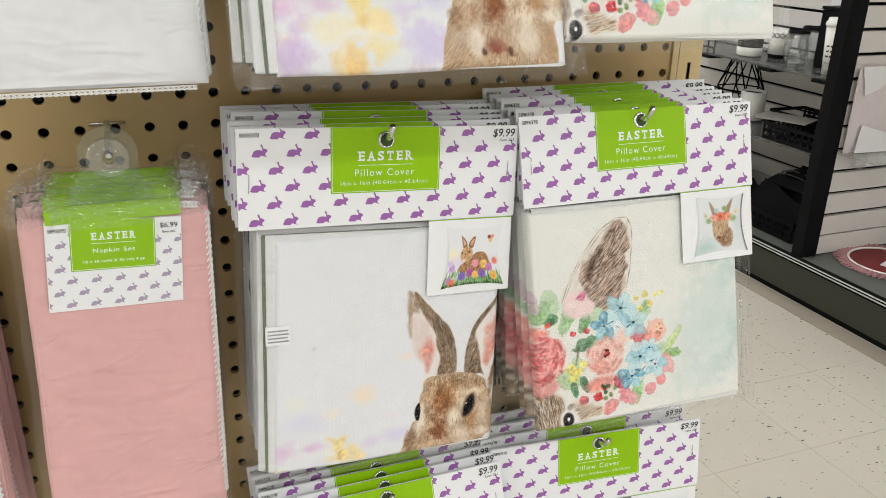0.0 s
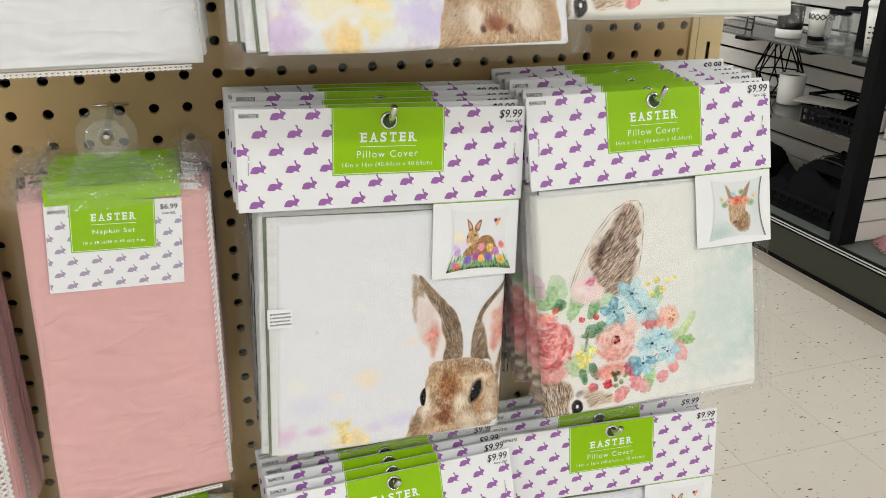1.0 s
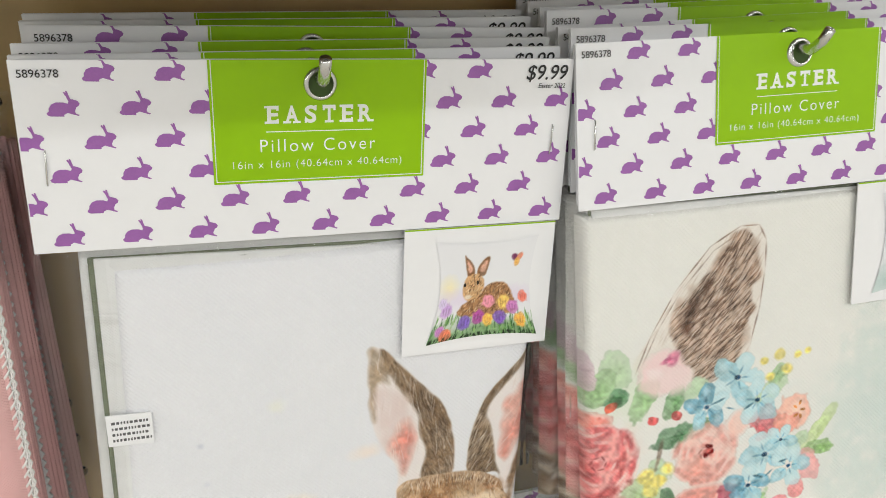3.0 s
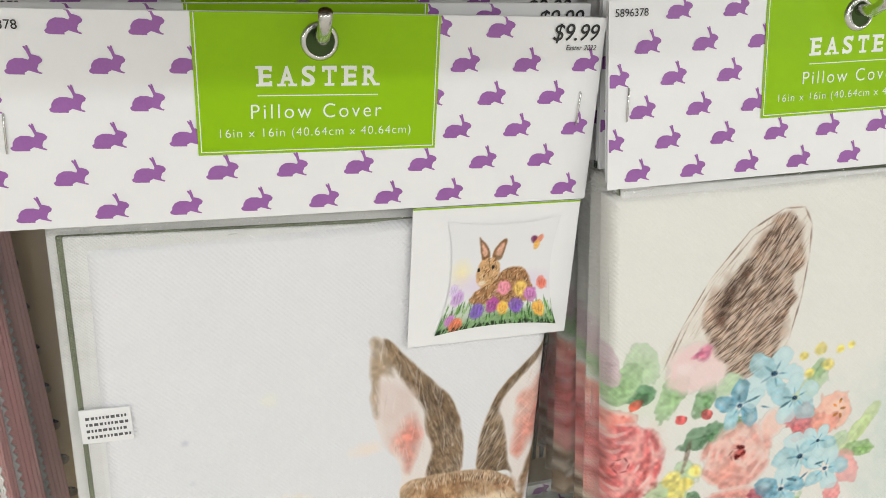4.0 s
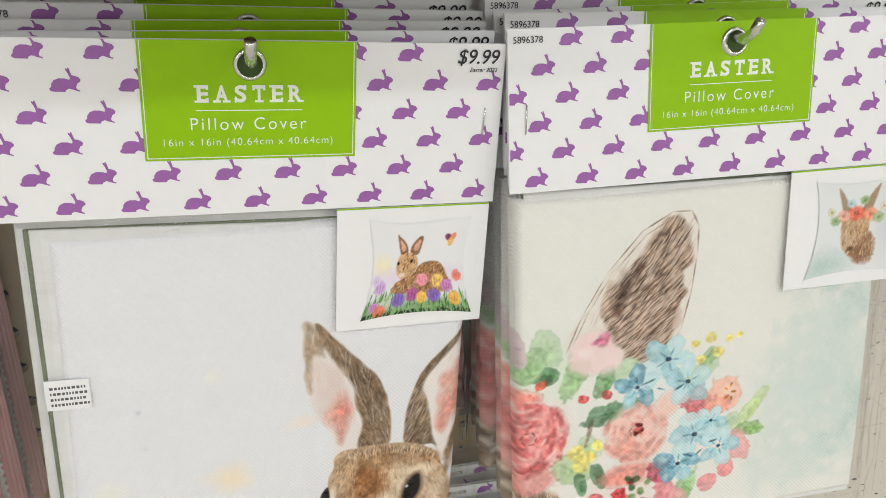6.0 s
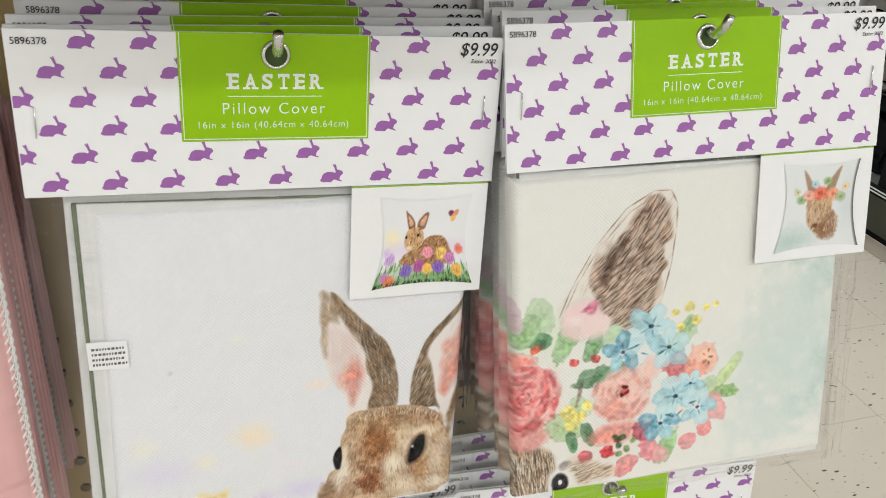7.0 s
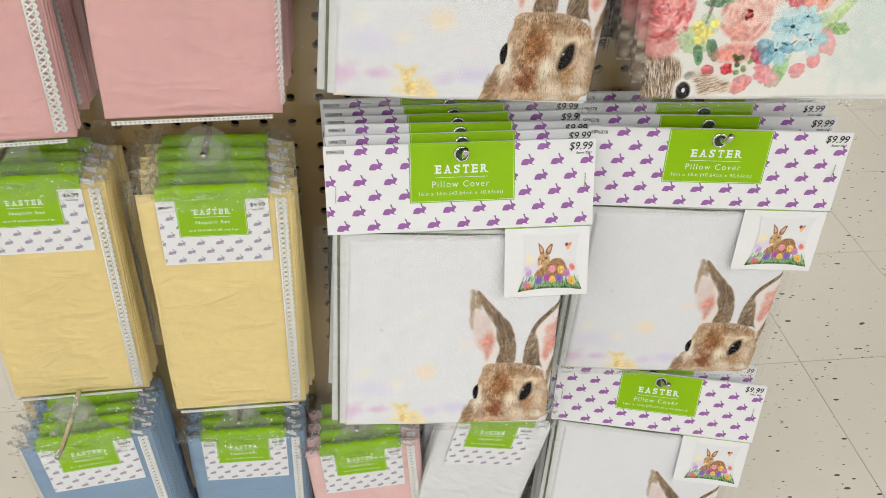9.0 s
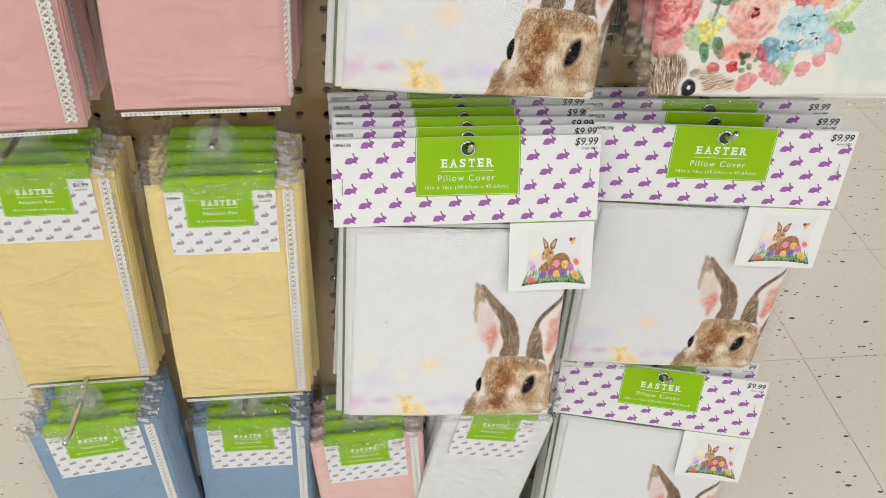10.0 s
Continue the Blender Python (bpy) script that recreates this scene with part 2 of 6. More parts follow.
def solid(bm, t):
    """Gives flat faces that look towards -y a thickness of t towards +y."""
    bm.normal_update()
    r = bmesh.ops.extrude_face_region(bm, geom=bm.faces[:])
    for v in [g for g in r["geom"] if isinstance(g, bmesh.types.BMVert)]:
        v.co.y += t
    bmesh.ops.recalc_face_normals(bm, faces=bm.faces[:])
    return bm


def boxm(x0, x1, y0, y1, z0, z1, bevel=0.0, seg=2):
    return box(bmesh.new(), x0, x1, y0, y1, z0, z1, bevel, seg)


def tube(pts, r, n=8, closed=False, caps=True):
    """Verts and faces of a round rod along a line of points."""
    pts = [Vector(p) for p in pts]
    vs, fs = [], []
    up = None
    for i, p in enumerate(pts):
        a = pts[i - 1] if (i > 0 or closed) else p
        b = pts[(i + 1) % len(pts)] if (i < len(pts) - 1 or closed) else p
        d = (b - a).normalized()
        if up is None:
            up = d.orthogonal().normalized()
        up = (up - d * up.dot(d)).normalized()
        s = d.cross(up)
        for k in range(n):
            w = 2 * math.pi * k / n
            vs.append(p + (up * math.cos(w) + s * math.sin(w)) * r)
    m = len(pts)
    for i in range(m if closed else m - 1):
        j = (i + 1) % m
        for k in range(n):
            fs.append((i * n + k, i * n + (k + 1) % n, j * n + (k + 1) % n, j * n + k))
    if caps and not closed:
        fs += [tuple(range(n))[::-1], tuple((m - 1) * n + k for k in range(n))]
    return vs, fs


def tubes(name, lines, r, n=8, closed=False):
    vs, fs = [], []
    for ln in lines:
        v, f = tube(ln, r, n, closed)
        o = len(vs)
        vs += v
        fs += [tuple(i + o for i in q) for q in f]
    return mesh_of(name, vs, fs, True)


def lathe(name, prof, n=32):
    """A turned body from (radius, height) pairs."""
    vs, fs = [], []
    for r, z in prof:
        for k in range(n):
            w = 2 * math.pi * k / n
            vs.append((r * math.cos(w), r * math.sin(w), z))
    for i in range(len(prof) - 1):
        for k in range(n):
            fs.append((i * n + k, i * n + (k + 1) % n, (i + 1) * n + (k + 1) % n, (i + 1) * n + k))
    return mesh_of(name, vs, fs, True)


def text_mesh(body, width, height, cx, cz, y, bold=0.0, align="CENTER", shear=0.0, spacing=1.0):
    """Flat lettering as a mesh, width by height metres, centred on (cx, cz) in the x z plane."""
    cu = bpy.data.curves.new("lettering", "FONT")
    cu.body, cu.align_x, cu.size, cu.offset, cu.shear = body, "LEFT", 1.0, bold, shear
    cu.space_character = spacing
    ob = bpy.data.objects.new("lettering", cu)
    scene.collection.objects.link(ob)
    dg = bpy.context.evaluated_depsgraph_get()
    dg.update()
    me = bpy.data.meshes.new_from_object(ob.evaluated_get(dg))
    bpy.data.objects.remove(ob)
    co = np.zeros(len(me.vertices) * 3)
    me.vertices.foreach_get("co", co)
    co = co.reshape(-1, 3)
    lo, hi = co.min(0), co.max(0)
    x = (co[:, 0] - (lo[0] + hi[0]) / 2) / (hi[0] - lo[0]) * width + cx
    z = (co[:, 1] - (lo[1] + hi[1]) / 2) / (hi[1] - lo[1]) * height + cz
    out = np.stack([x, np.full_like(x, y), z], 1)
    me.vertices.foreach_set("co", out.ravel())
    me.update()
    return me


def join_meshes(name, meshes):
    vs, fs = [], []
    for me in meshes:
        o = len(vs)
        vs += [tuple(v.co) for v in me.vertices]
        fs += [tuple(i + o for i in p.vertices) for p in me.polygons]
    return mesh_of(name, vs, fs)


def slab_title(width, height, cx, cz, y):
    """EASTER in upright letters with slab serifs, letter by letter."""
    out = []
    cell = width / 6
    w, h, t = cell * 0.70, height, height * 0.13
    r = lambda a, b, c, d: bm_mesh("serif", rect(a / MM, b / MM, c / MM, d / MM, y - 0.00006))
    for k, ch in enumerate("EASTER"):
        x = cx - width / 2 + cell * (k + 0.5)
        l, rr, lo, hi = x - w / 2, x + w / 2, cz - h / 2, cz + h / 2
        out.append(text_mesh(ch, w * (0.86 if ch in "EST" else 1.0), h, x, cz, y, 0.030))
        if ch in "ER":
            out += [r(l - t * 0.7, l + t * 2.2, lo, lo + t, ), r(l - t * 0.7, l + t * 2.2, hi - t, hi)]
        if ch == "E":
            out += [r(rr - t * 1.3, rr - t * 0.3, lo, lo + h * 0.27), r(rr - t * 1.3, rr - t * 0.3, hi - h * 0.27, hi)]
        if ch == "A":
            out += [r(l - t * 0.9, l + t * 2.4, lo, lo + t), r(rr - t * 2.4, rr + t * 0.9, lo, lo + t)]
        if ch == "T":
            out += [r(x - t * 1.9, x + t * 1.9, lo, lo + t), r(l, l + t, hi - h * 0.30, hi), r(rr - t, rr, hi - h * 0.30, hi)]
        if ch == "R":
            out += [r(rr - t * 1.6, rr + t * 0.9, lo, lo + t)]
        if ch == "S":
            out += [r(l + t * 0.2, l + t * 1.1, lo, lo + h * 0.27), r(rr - t * 1.1, rr - t * 0.2, hi - h * 0.27, hi)]
    return out


def rect(x0, x1, z0, z1, y):
    bm = bmesh.new()
    bm.faces.new([bm.verts.new((q[0] * MM, y, q[1] * MM)) for q in ((x0, z0), (x1, z0), (x1, z1), (x0, z1))])
    return bm


MM = 0.001


# ---- a small paint box: pigments laid on a grid of points ----
def value_noise(nx, ny, cells, seed):
    g = np.random.RandomState(seed).rand(cells + 2, cells + 2)
    x, y = np.linspace(0, cells, nx), np.linspace(0, cells, ny)
    X, Y = np.meshgrid(x, y)
    i, j = X.astype(int), Y.astype(int)
    fx, fy = X - i, Y - j
    fx, fy = fx * fx * (3 - 2 * fx), fy * fy * (3 - 2 * fy)
    return (g[j, i] * (1 - fx) + g[j, i + 1] * fx) * (1 - fy) + (g[j + 1, i] * (1 - fx) + g[j + 1, i + 1] * fx) * fy


class Sheet:
    def __init__(self, nx, ny, ground, seed=1):
        self.nx, self.ny = nx, ny
        self.U, self.V = np.meshgrid(np.linspace(0, 1, nx), np.linspace(0, 1, ny))
        self.C = np.ones((ny, nx, 3)) * np.array(ground)
        self.n1 = value_noise(nx, ny, 9, seed) - 0.5
        self.n2 = value_noise(nx, ny, 34, seed + 1) - 0.5
        self.n3 = value_noise(nx, ny, 110, seed + 2) - 0.5
        self.rs = np.random.RandomState(seed)

    def lay(self, a, col):
        a = np.clip(a, 0, 1)[..., None]
        self.C = self.C * (1 - a) + np.array(col) * a

    def dab(self, cx, cy, rx, ry, col, alpha=1.0, soft=0.3, turn=0.0, rag=0.25):
        c, s = math.cos(radians(turn)), math.sin(radians(turn))
        x, y = self.U - cx, self.V - cy
        d = np.hypot((x * c + y * s) / rx, (-x * s + y * c) / ry) + rag * (self.n2 + 0.6 * self.n1 + 0.35 * self.n3)
        self.lay(alpha * np.clip((1 - d) / max(soft, 1e-3), 0, 1) * (1 + 0.5 * self.n2), col)
        if soft <= 0.45 and rag > 0.2:
            self.lay(0.42 * alpha * np.exp(-((1 - d - 0.05) / 0.05) ** 2) * (0.7 + 1.2 * self.n2), [q * 0.86 for q in col])

    def inside(self, pts, soft, rag=0.0):
        """How far a point lies within a smooth closed outline."""
        p = np.array(pts, float)
        q = []
        m = len(p)
        for i in range(m):
            p0, p1, p2, p3 = p[i - 1], p[i], p[(i + 1) % m], p[(i + 2) % m]
            for t in (0.0, 0.25, 0.5, 0.75):
                q.append(0.5 * (2 * p1 + (p2 - p0) * t + (2 * p0 - 5 * p1 + 4 * p2 - p3) * t * t + (3 * p1 - p0 - 3 * p2 + p3) * t ** 3))
        q = np.array(q)
        d2 = np.full(self.U.shape, 9.0)
        ins = np.zeros(self.U.shape, bool)
        for a, b in zip(q, np.roll(q, -1, 0)):
            e = b - a
            w = np.clip(((self.U - a[0]) * e[0] + (self.V - a[1]) * e[1]) / (e @ e + 1e-12), 0, 1)
            d2 = np.minimum(d2, (self.U - a[0] - w * e[0]) ** 2 + (self.V - a[1] - w * e[1]) ** 2)
            if e[1] != 0:
                cross = (self.V >= min(a[1], b[1])) & (self.V < max(a[1], b[1]))
                ins ^= cross & (self.U < a[0] + (self.V - a[1]) / e[1] * e[0])
        sd = np.where(ins, np.sqrt(d2), -np.sqrt(d2)) + rag * self.n2
        return np.clip(0.5 + sd / soft, 0, 1)

    def shape(self, pts, col, alpha=1.0, soft=0.008, rag=0.004, vary=0.3):
        a = self.inside(pts, soft, rag)
        self.lay(alpha * a * (1 + vary * self.n2 + vary * self.n1), col)
        return a

    def hair(self, mask, count, length, angle, cols, width=0.0022, spread=18, alpha=0.75):
        """Fine brush strokes within a mask; angle is a number or a function of u, v, in degrees."""
        ok = np.argwhere(mask > 0.6)
        if not len(ok):
            return
        for _ in range(count):
            j, i = ok[self.rs.randint(len(ok))]
            u, v = self.U[j, i], self.V[j, i]
            an = radians((angle(u, v) if callable(angle) else angle) + self.rs.uniform(-spread, spread))
            ln = length * self.rs.uniform(0.5, 1.3)
            dx, dy = math.cos(an) * ln / 2, math.sin(an) * ln / 2
            pad = width * 2
            i0, i1 = i - int((abs(dx) + pad) * self.nx * 1.3) - 1, i + int((abs(dx) + pad) * self.nx * 1.3) + 2
            j0, j1 = j - int((abs(dy) + pad) * self.ny * 1.3) - 1, j + int((abs(dy) + pad) * self.ny * 1.3) + 2
            i0, j0 = max(i0, 0), max(j0, 0)
            U, V = self.U[j0:j1, i0:i1], self.V[j0:j1, i0:i1]
            if U.size == 0:
                continue
            w = np.clip(((U - u) * dx + (V - v) * dy) / (dx * dx + dy * dy), -1, 1)
            d = np.hypot(U - u - w * dx, V - v - w * dy)
            a = (alpha * np.clip(1.2 - d / (width * (1.15 - np.abs(w))), 0, 1) * mask[j0:j1, i0:i1])[..., None]
            self.C[j0:j1, i0:i1] = self.C[j0:j1, i0:i1] * (1 - a) + np.array(cols[self.rs.randint(len(cols))]) * a

    def grain(self, k, keep=0.82):
        """Watercolour granulation: the paint gathers and thins, more where it is strong."""
        strong = np.clip(keep - self.C.min(-1), 0, 1)[..., None]
        self.C = self.C * (1 + k * strong * (self.n3 + 0.8 * self.n2)[..., None])

    def punch(self, k, sat):
        """A harder print: more contrast about a light middle, richer pigments."""
        g = self.C.mean(-1, keepdims=True)
        self.C = np.clip(0.72 + ((g + (self.C - g) * sat) - 0.72) * k, 0.02, 0.96)

    def colours(self):
        c = np.clip(self.C, 0.01, 0.97).reshape(-1, 3)
        c = np.where(c <= 0.04045, c / 12.92, ((c + 0.055) / 1.055) ** 2.4)
        return np.concatenate([c, np.ones((len(c), 1))], 1).astype(np.float32)


def sheet_mesh(name, sheet, place):
    """The sheet as a mesh of its own points; place(U, V) gives x, y, z arrays."""
    ny, nx = sheet.ny, sheet.nx
    x, y, z = place(sheet.U, sheet.V)
    co = np.stack([x, y, z], -1).reshape(-1, 3).astype(np.float32)
    idx = np.arange(nx * ny).reshape(ny, nx)
    q = np.stack([idx[:-1, :-1], idx[:-1, 1:], idx[1:, 1:], idx[1:, :-1]], -1).reshape(-1, 4)
    me = bpy.data.meshes.new(name)
    me.vertices.add(len(co))
    me.vertices.foreach_set("co", co.ravel())
    me.loops.add(q.size)
    me.loops.foreach_set("vertex_index", q.ravel().astype(np.int32))
    me.polygons.add(len(q))
    me.polygons.foreach_set("loop_start", np.arange(0, q.size, 4, dtype=np.int32))
    me.polygons.foreach_set("use_smooth", np.ones(len(q), bool))
    at = me.attributes.new("pigment", "FLOAT_COLOR", "POINT")
    at.data.foreach_set("color", sheet.colours().ravel())
    me.update(calc_edges=True)
    return me


# ---- the printed designs ----


def print_meadow(n, lift=0.0):
    """White ground, pale flower washes along the hem, two tall ears and a brow at one side."""
    s = Sheet(n, n, (0.908, 0.908, 0.925), 5)
    s.V = s.V - lift
    s.lay(0.10 * np.clip(s.n1 + 0.3, 0, 1), (0.86, 0.88, 0.91))
    washes = [((0.382, 0.308), 0.075, 0.055, (0.97, 0.89, 0.78), 0.75), ((0.245, 0.242), 0.05, 0.035, (0.96, 0.92, 0.85), 0.6), ((0.077, 0.312), 0.055, 0.04, (0.94, 0.93, 0.88), 0.6), ((0.123, 0.220), 0.12, 0.06, (0.87, 0.85, 0.94), 0.6), ((0.026, 0.099), 0.09, 0.06, (0.89, 0.74, 0.87), 0.7),
              ((0.151, 0.101), 0.07, 0.03, (0.87, 0.70, 0.85), 0.6), ((0.527, 0.103), 0.08, 0.045, (0.85, 0.81, 0.94), 0.65), ((0.572, 0.451), 0.06, 0.025, (0.96, 0.89, 0.84), 0.7), ((0.337, 0.620), 0.03, 0.025, (0.94, 0.94, 0.87), 0.6), ((0.162, 0.541), 0.014, 0.012, (0.76, 0.77, 0.83), 0.6), ((0.410, 0.085), 0.06, 0.035, (0.86, 0.79, 0.92), 0.6),
              ((0.025, 0.002), 0.06, 0.03, (0.95, 0.89, 0.78), 0.6), ((0.295, 0.057), 0.11, 0.06, (0.96, 0.93, 0.82), 0.6), ((0.173, 0.432), 0.012, 0.010, (0.82, 0.83, 0.88), 0.5), ((0.499, 0.195), 0.05, 0.02, (0.95, 0.88, 0.92), 0.5)]
    for (u, v), rx, ry, c, a in washes:
        s.dab(u, v, rx, ry, c, a, 0.9, 0, 0.5)
    s.shape([(0.213, 0.137), (0.270, 0.135), (0.307, 0.139), (0.302, 0.095), (0.277, 0.060), (0.260, 0.050), (0.245, 0.097)], (0.955, 0.865, 0.60), 0.85, 0.02, 0.02)
    s.shape([(0.265, 0.063), (0.325, 0.091), (0.384, 0.042), (0.372, 0.012), (0.295, 0.018), (0.225, 0.038)], (0.96, 0.88, 0.68), 0.8, 0.025, 0.02)
    s.shape([(0.262, 0.055), (0.285, 0.070), (0.300, 0.056), (0.280, 0.028)], (0.90, 0.74, 0.42), 0.6, 0.02, 0.01)
    if lift:
        for u, v, rx, ry, c, a in [(0.05, -0.04, 0.10, 0.12, (0.80, 0.68, 0.86), 0.7), (0.24, -0.08, 0.09, 0.07, (0.96, 0.80, 0.50), 0.8), (0.33, -0.03, 0.07, 0.06, (0.96, 0.88, 0.62), 0.8), (0.50, -0.02, 0.10, 0.10, (0.82, 0.76, 0.92), 0.75), (0.16, 0.02, 0.08, 0.06, (0.95, 0.90, 0.74), 0.7), (0.28, -0.13, 0.06, 0.03, (0.92, 0.66, 0.36), 0.7), (0.45, -0.12, 0.07, 0.04, (0.86, 0.72, 0.80), 0.6)]:
            s.dab(u, v, rx, ry, c, a, 0.8, 0, 0.8)
    # the two ears: a pale inside, a brown outer band, a rose hollow
    outL = [(0.576, 0.740), (0.568, 0.705), (0.573, 0.623), (0.581, 0.538), (0.594, 0.489), (0.623, 0.440), (0.644, 0.394), (0.654, 0.349), (0.649, 0.297), (0.684, 0.316), (0.733, 0.337), (0.803, 0.341), (0.807, 0.431), (0.795, 0.492), (0.767, 0.559), (0.720, 0.612), (0.665, 0.668), (0.620, 0.718), (0.597, 0.736)]
    outR = [(1.027, 0.719), (0.988, 0.672), (0.934, 0.614), (0.889, 0.558), (0.860, 0.493), (0.847, 0.425), (0.849, 0.344), (0.881, 0.329), (0.930, 0.328), (0.948, 0.298), (0.980, 0.230), (0.989, 0.281), (1.012, 0.362), (1.019, 0.443), (1.023, 0.522), (1.028, 0.620)]
    bandL = [(0.597, 0.736), (0.620, 0.718), (0.665, 0.668), (0.720, 0.612), (0.767, 0.559), (0.795, 0.492), (0.807, 0.431), (0.803, 0.341), (0.717, 0.339), (0.730, 0.422), (0.710, 0.483), (0.700, 0.535), (0.677, 0.579), (0.642, 0.628), (0.613, 0.682)]
    bandR = [(0.997, 0.684), (0.934, 0.614), (0.889, 0.558), (0.860, 0.493), (0.847, 0.425), (0.849, 0.344), (0.941, 0.314), (0.924, 0.370), (0.912, 0.457), (0.893, 0.514), (0.917, 0.564), (0.957, 0.608), (0.986, 0.643)]
    for out, band in ((outL, bandL), (outR, bandR)):
        a = s.shape(out, (0.925, 0.895, 0.885), 0.95, 0.006, 0.003, 0.15)
        b = s.inside(band, 0.010, 0.006) * a
        s.lay(0.95 * b * (1 + 0.5 * s.n2 + 0.4 * s.n1), (0.545, 0.455, 0.365))
        s.lay(0.55 * b * np.clip(2.2 * s.n1 + 1.2 * s.n2, 0, 1), (0.40, 0.325, 0.255))
        s.lay(0.55 * b * np.clip(-2.2 * s.n1 - 1.0 * s.n2, 0, 1), (0.74, 0.66, 0.57))
        s.hair(b, 420, 0.040, lambda u, v: 112 if u < 0.82 else 66, [(0.36, 0.29, 0.22), (0.44, 0.36, 0.28), (0.68, 0.60, 0.51), (0.40, 0.33, 0.26)], 0.0016, 12, 0.55)
    s.shape([(0.576, 0.740), (0.568, 0.705), (0.573, 0.623), (0.581, 0.542), (0.593, 0.536), (0.589, 0.602), (0.592, 0.644), (0.626, 0.633), (0.615, 0.682), (0.599, 0.724)], (0.62, 0.53, 0.43), 0.8, 0.012, 0.010, 0.5)
    s.shape([(0.593, 0.626), (0.639, 0.615), (0.679, 0.568), (0.692, 0.486), (0.685, 0.438), (0.670, 0.374), (0.658, 0.396), (0.632, 0.439), (0.601, 0.482), (0.590, 0.556)], (0.885, 0.815, 0.80), 0.75, 0.03, 0.010, 0.6)
    s.shape([(0.653, 0.514), (0.680, 0.529), (0.692, 0.466), (0.682, 0.408), (0.668, 0.371), (0.656, 0.402), (0.634, 0.445), (0.641, 0.483)], (0.88, 0.64, 0.585), 0.75, 0.03, 0.010, 0.6)
    s.shape([(0.666, 0.489), (0.688, 0.486), (0.689, 0.447), (0.675, 0.390), (0.666, 0.381), (0.660, 0.431)], (0.83, 0.50, 0.45), 0.5, 0.03, 0.01, 0.6)
    s.shape([(1.024, 0.601), (0.979, 0.571), (0.944, 0.532), (0.936, 0.433), (0.951, 0.356), (0.967, 0.384), (1.003, 0.445), (1.022, 0.486)], (0.885, 0.68, 0.63), 0.85, 0.018, 0.015, 0.4)
    s.shape([(0.962, 0.470), (0.995, 0.496), (1.011, 0.474), (0.977, 0.418), (0.954, 0.366), (0.941, 0.423)], (0.85, 0.53, 0.47), 0.6, 0.025, 0.015, 0.4)
    s.hair(s.inside(outL, 0.01) + s.inside(outR, 0.01), 150, 0.05, lambda u, v: 100 if u < 0.82 else 62, [(0.96, 0.94, 0.93), (0.82, 0.73, 0.69), (0.93, 0.86, 0.83)], 0.0020, 18, 0.35)
    head = [(0.647, 0.283), (0.659, 0.328), (0.689, 0.344), (0.736, 0.347), (0.803, 0.347), (0.851, 0.342), (0.901, 0.330), (0.937, 0.306), (0.958, 0.269), (0.981, 0.223), (0.994, 0.174), (1.004, 0.106), (1.013, 0.038)] + [(0.955, 0.02), (0.965, -0.10), (0.90, -0.30), (0.57, -0.30), (0.54, -0.08)] + [(0.563, 0.031), (0.585, 0.091), (0.604, 0.139), (0.626, 0.156), (0.636, 0.244)]
    h = s.shape(head, (0.755, 0.645, 0.53), 1.0, 0.005, 0.008, 0.3)
    coat = [((0.743, 0.226), 0.085, 0.115, (0.60, 0.42, 0.28), 0.9), ((0.733, 0.085), 0.055, 0.075, (0.55, 0.35, 0.24), 0.9), ((0.795, 0.295), 0.12, 0.045, (0.66, 0.53, 0.40), 0.7), ((0.690, 0.297), 0.04, 0.05, (0.72, 0.59, 0.46), 0.7), ((0.923, 0.287), 0.05, 0.03, (0.62, 0.47, 0.35), 0.75),
                                  ((0.832, 0.239), 0.035, 0.055, (0.86, 0.78, 0.67), 0.8), ((0.907, 0.248), 0.055, 0.028, (0.90, 0.84, 0.75), 0.85), ((0.804, 0.137), 0.045, 0.060, (0.935, 0.885, 0.815), 0.9), ((0.843, 0.058), 0.07, 0.035, (0.91, 0.85, 0.77), 0.8), ((0.891, 0.115), 0.035, 0.07, (0.72, 0.56, 0.41), 0.75), ((0.951, 0.137), 0.04, 0.08, (0.86, 0.79, 0.71), 0.85), ((0.986, 0.131), 0.03, 0.07, (0.72, 0.60, 0.48), 0.6),
                                  ((0.645, 0.138), 0.030, 0.085, (0.92, 0.885, 0.84), 0.9), ((0.595, 0.061), 0.035, 0.05, (0.62, 0.50, 0.40), 0.8), ((0.656, 0.071), 0.020, 0.05, (0.68, 0.52, 0.40), 0.6), ((0.945, 0.050), 0.05, 0.03, (0.93, 0.90, 0.85), 0.7)]
    for (u, v), rx, ry, c, al in coat:
        s.dab(u, v, rx, ry, c, al, 0.6, 0, 0.55)
    flow = lambda u, v: 84 + (u - 0.74) * 190
    s.hair(h, 900, 0.026, flow, [(0.50, 0.37, 0.27), (0.88, 0.81, 0.72), (0.93, 0.88, 0.82), (0.60, 0.43, 0.31), (0.42, 0.30, 0.21)], 0.0014, 20, 0.42)
    s.hair(h, 420, 0.040, flow, [(0.70, 0.54, 0.39), (0.90, 0.84, 0.75), (0.46, 0.33, 0.24)], 0.0020, 14, 0.25)
    for (u, v), rx, ry, c, al in coat:
        s.dab(u, v, rx * 0.9, ry * 0.9, [min(0.96, 0.62 + (q - 0.62) * 1.15) for q in c], al * 0.62, 0.8, 0, 0.9)
    s.hair(h, 520, 0.024, flow, [(0.46, 0.33, 0.23), (0.93, 0.88, 0.81), (0.55, 0.38, 0.26)], 0.0012, 22, 0.45)
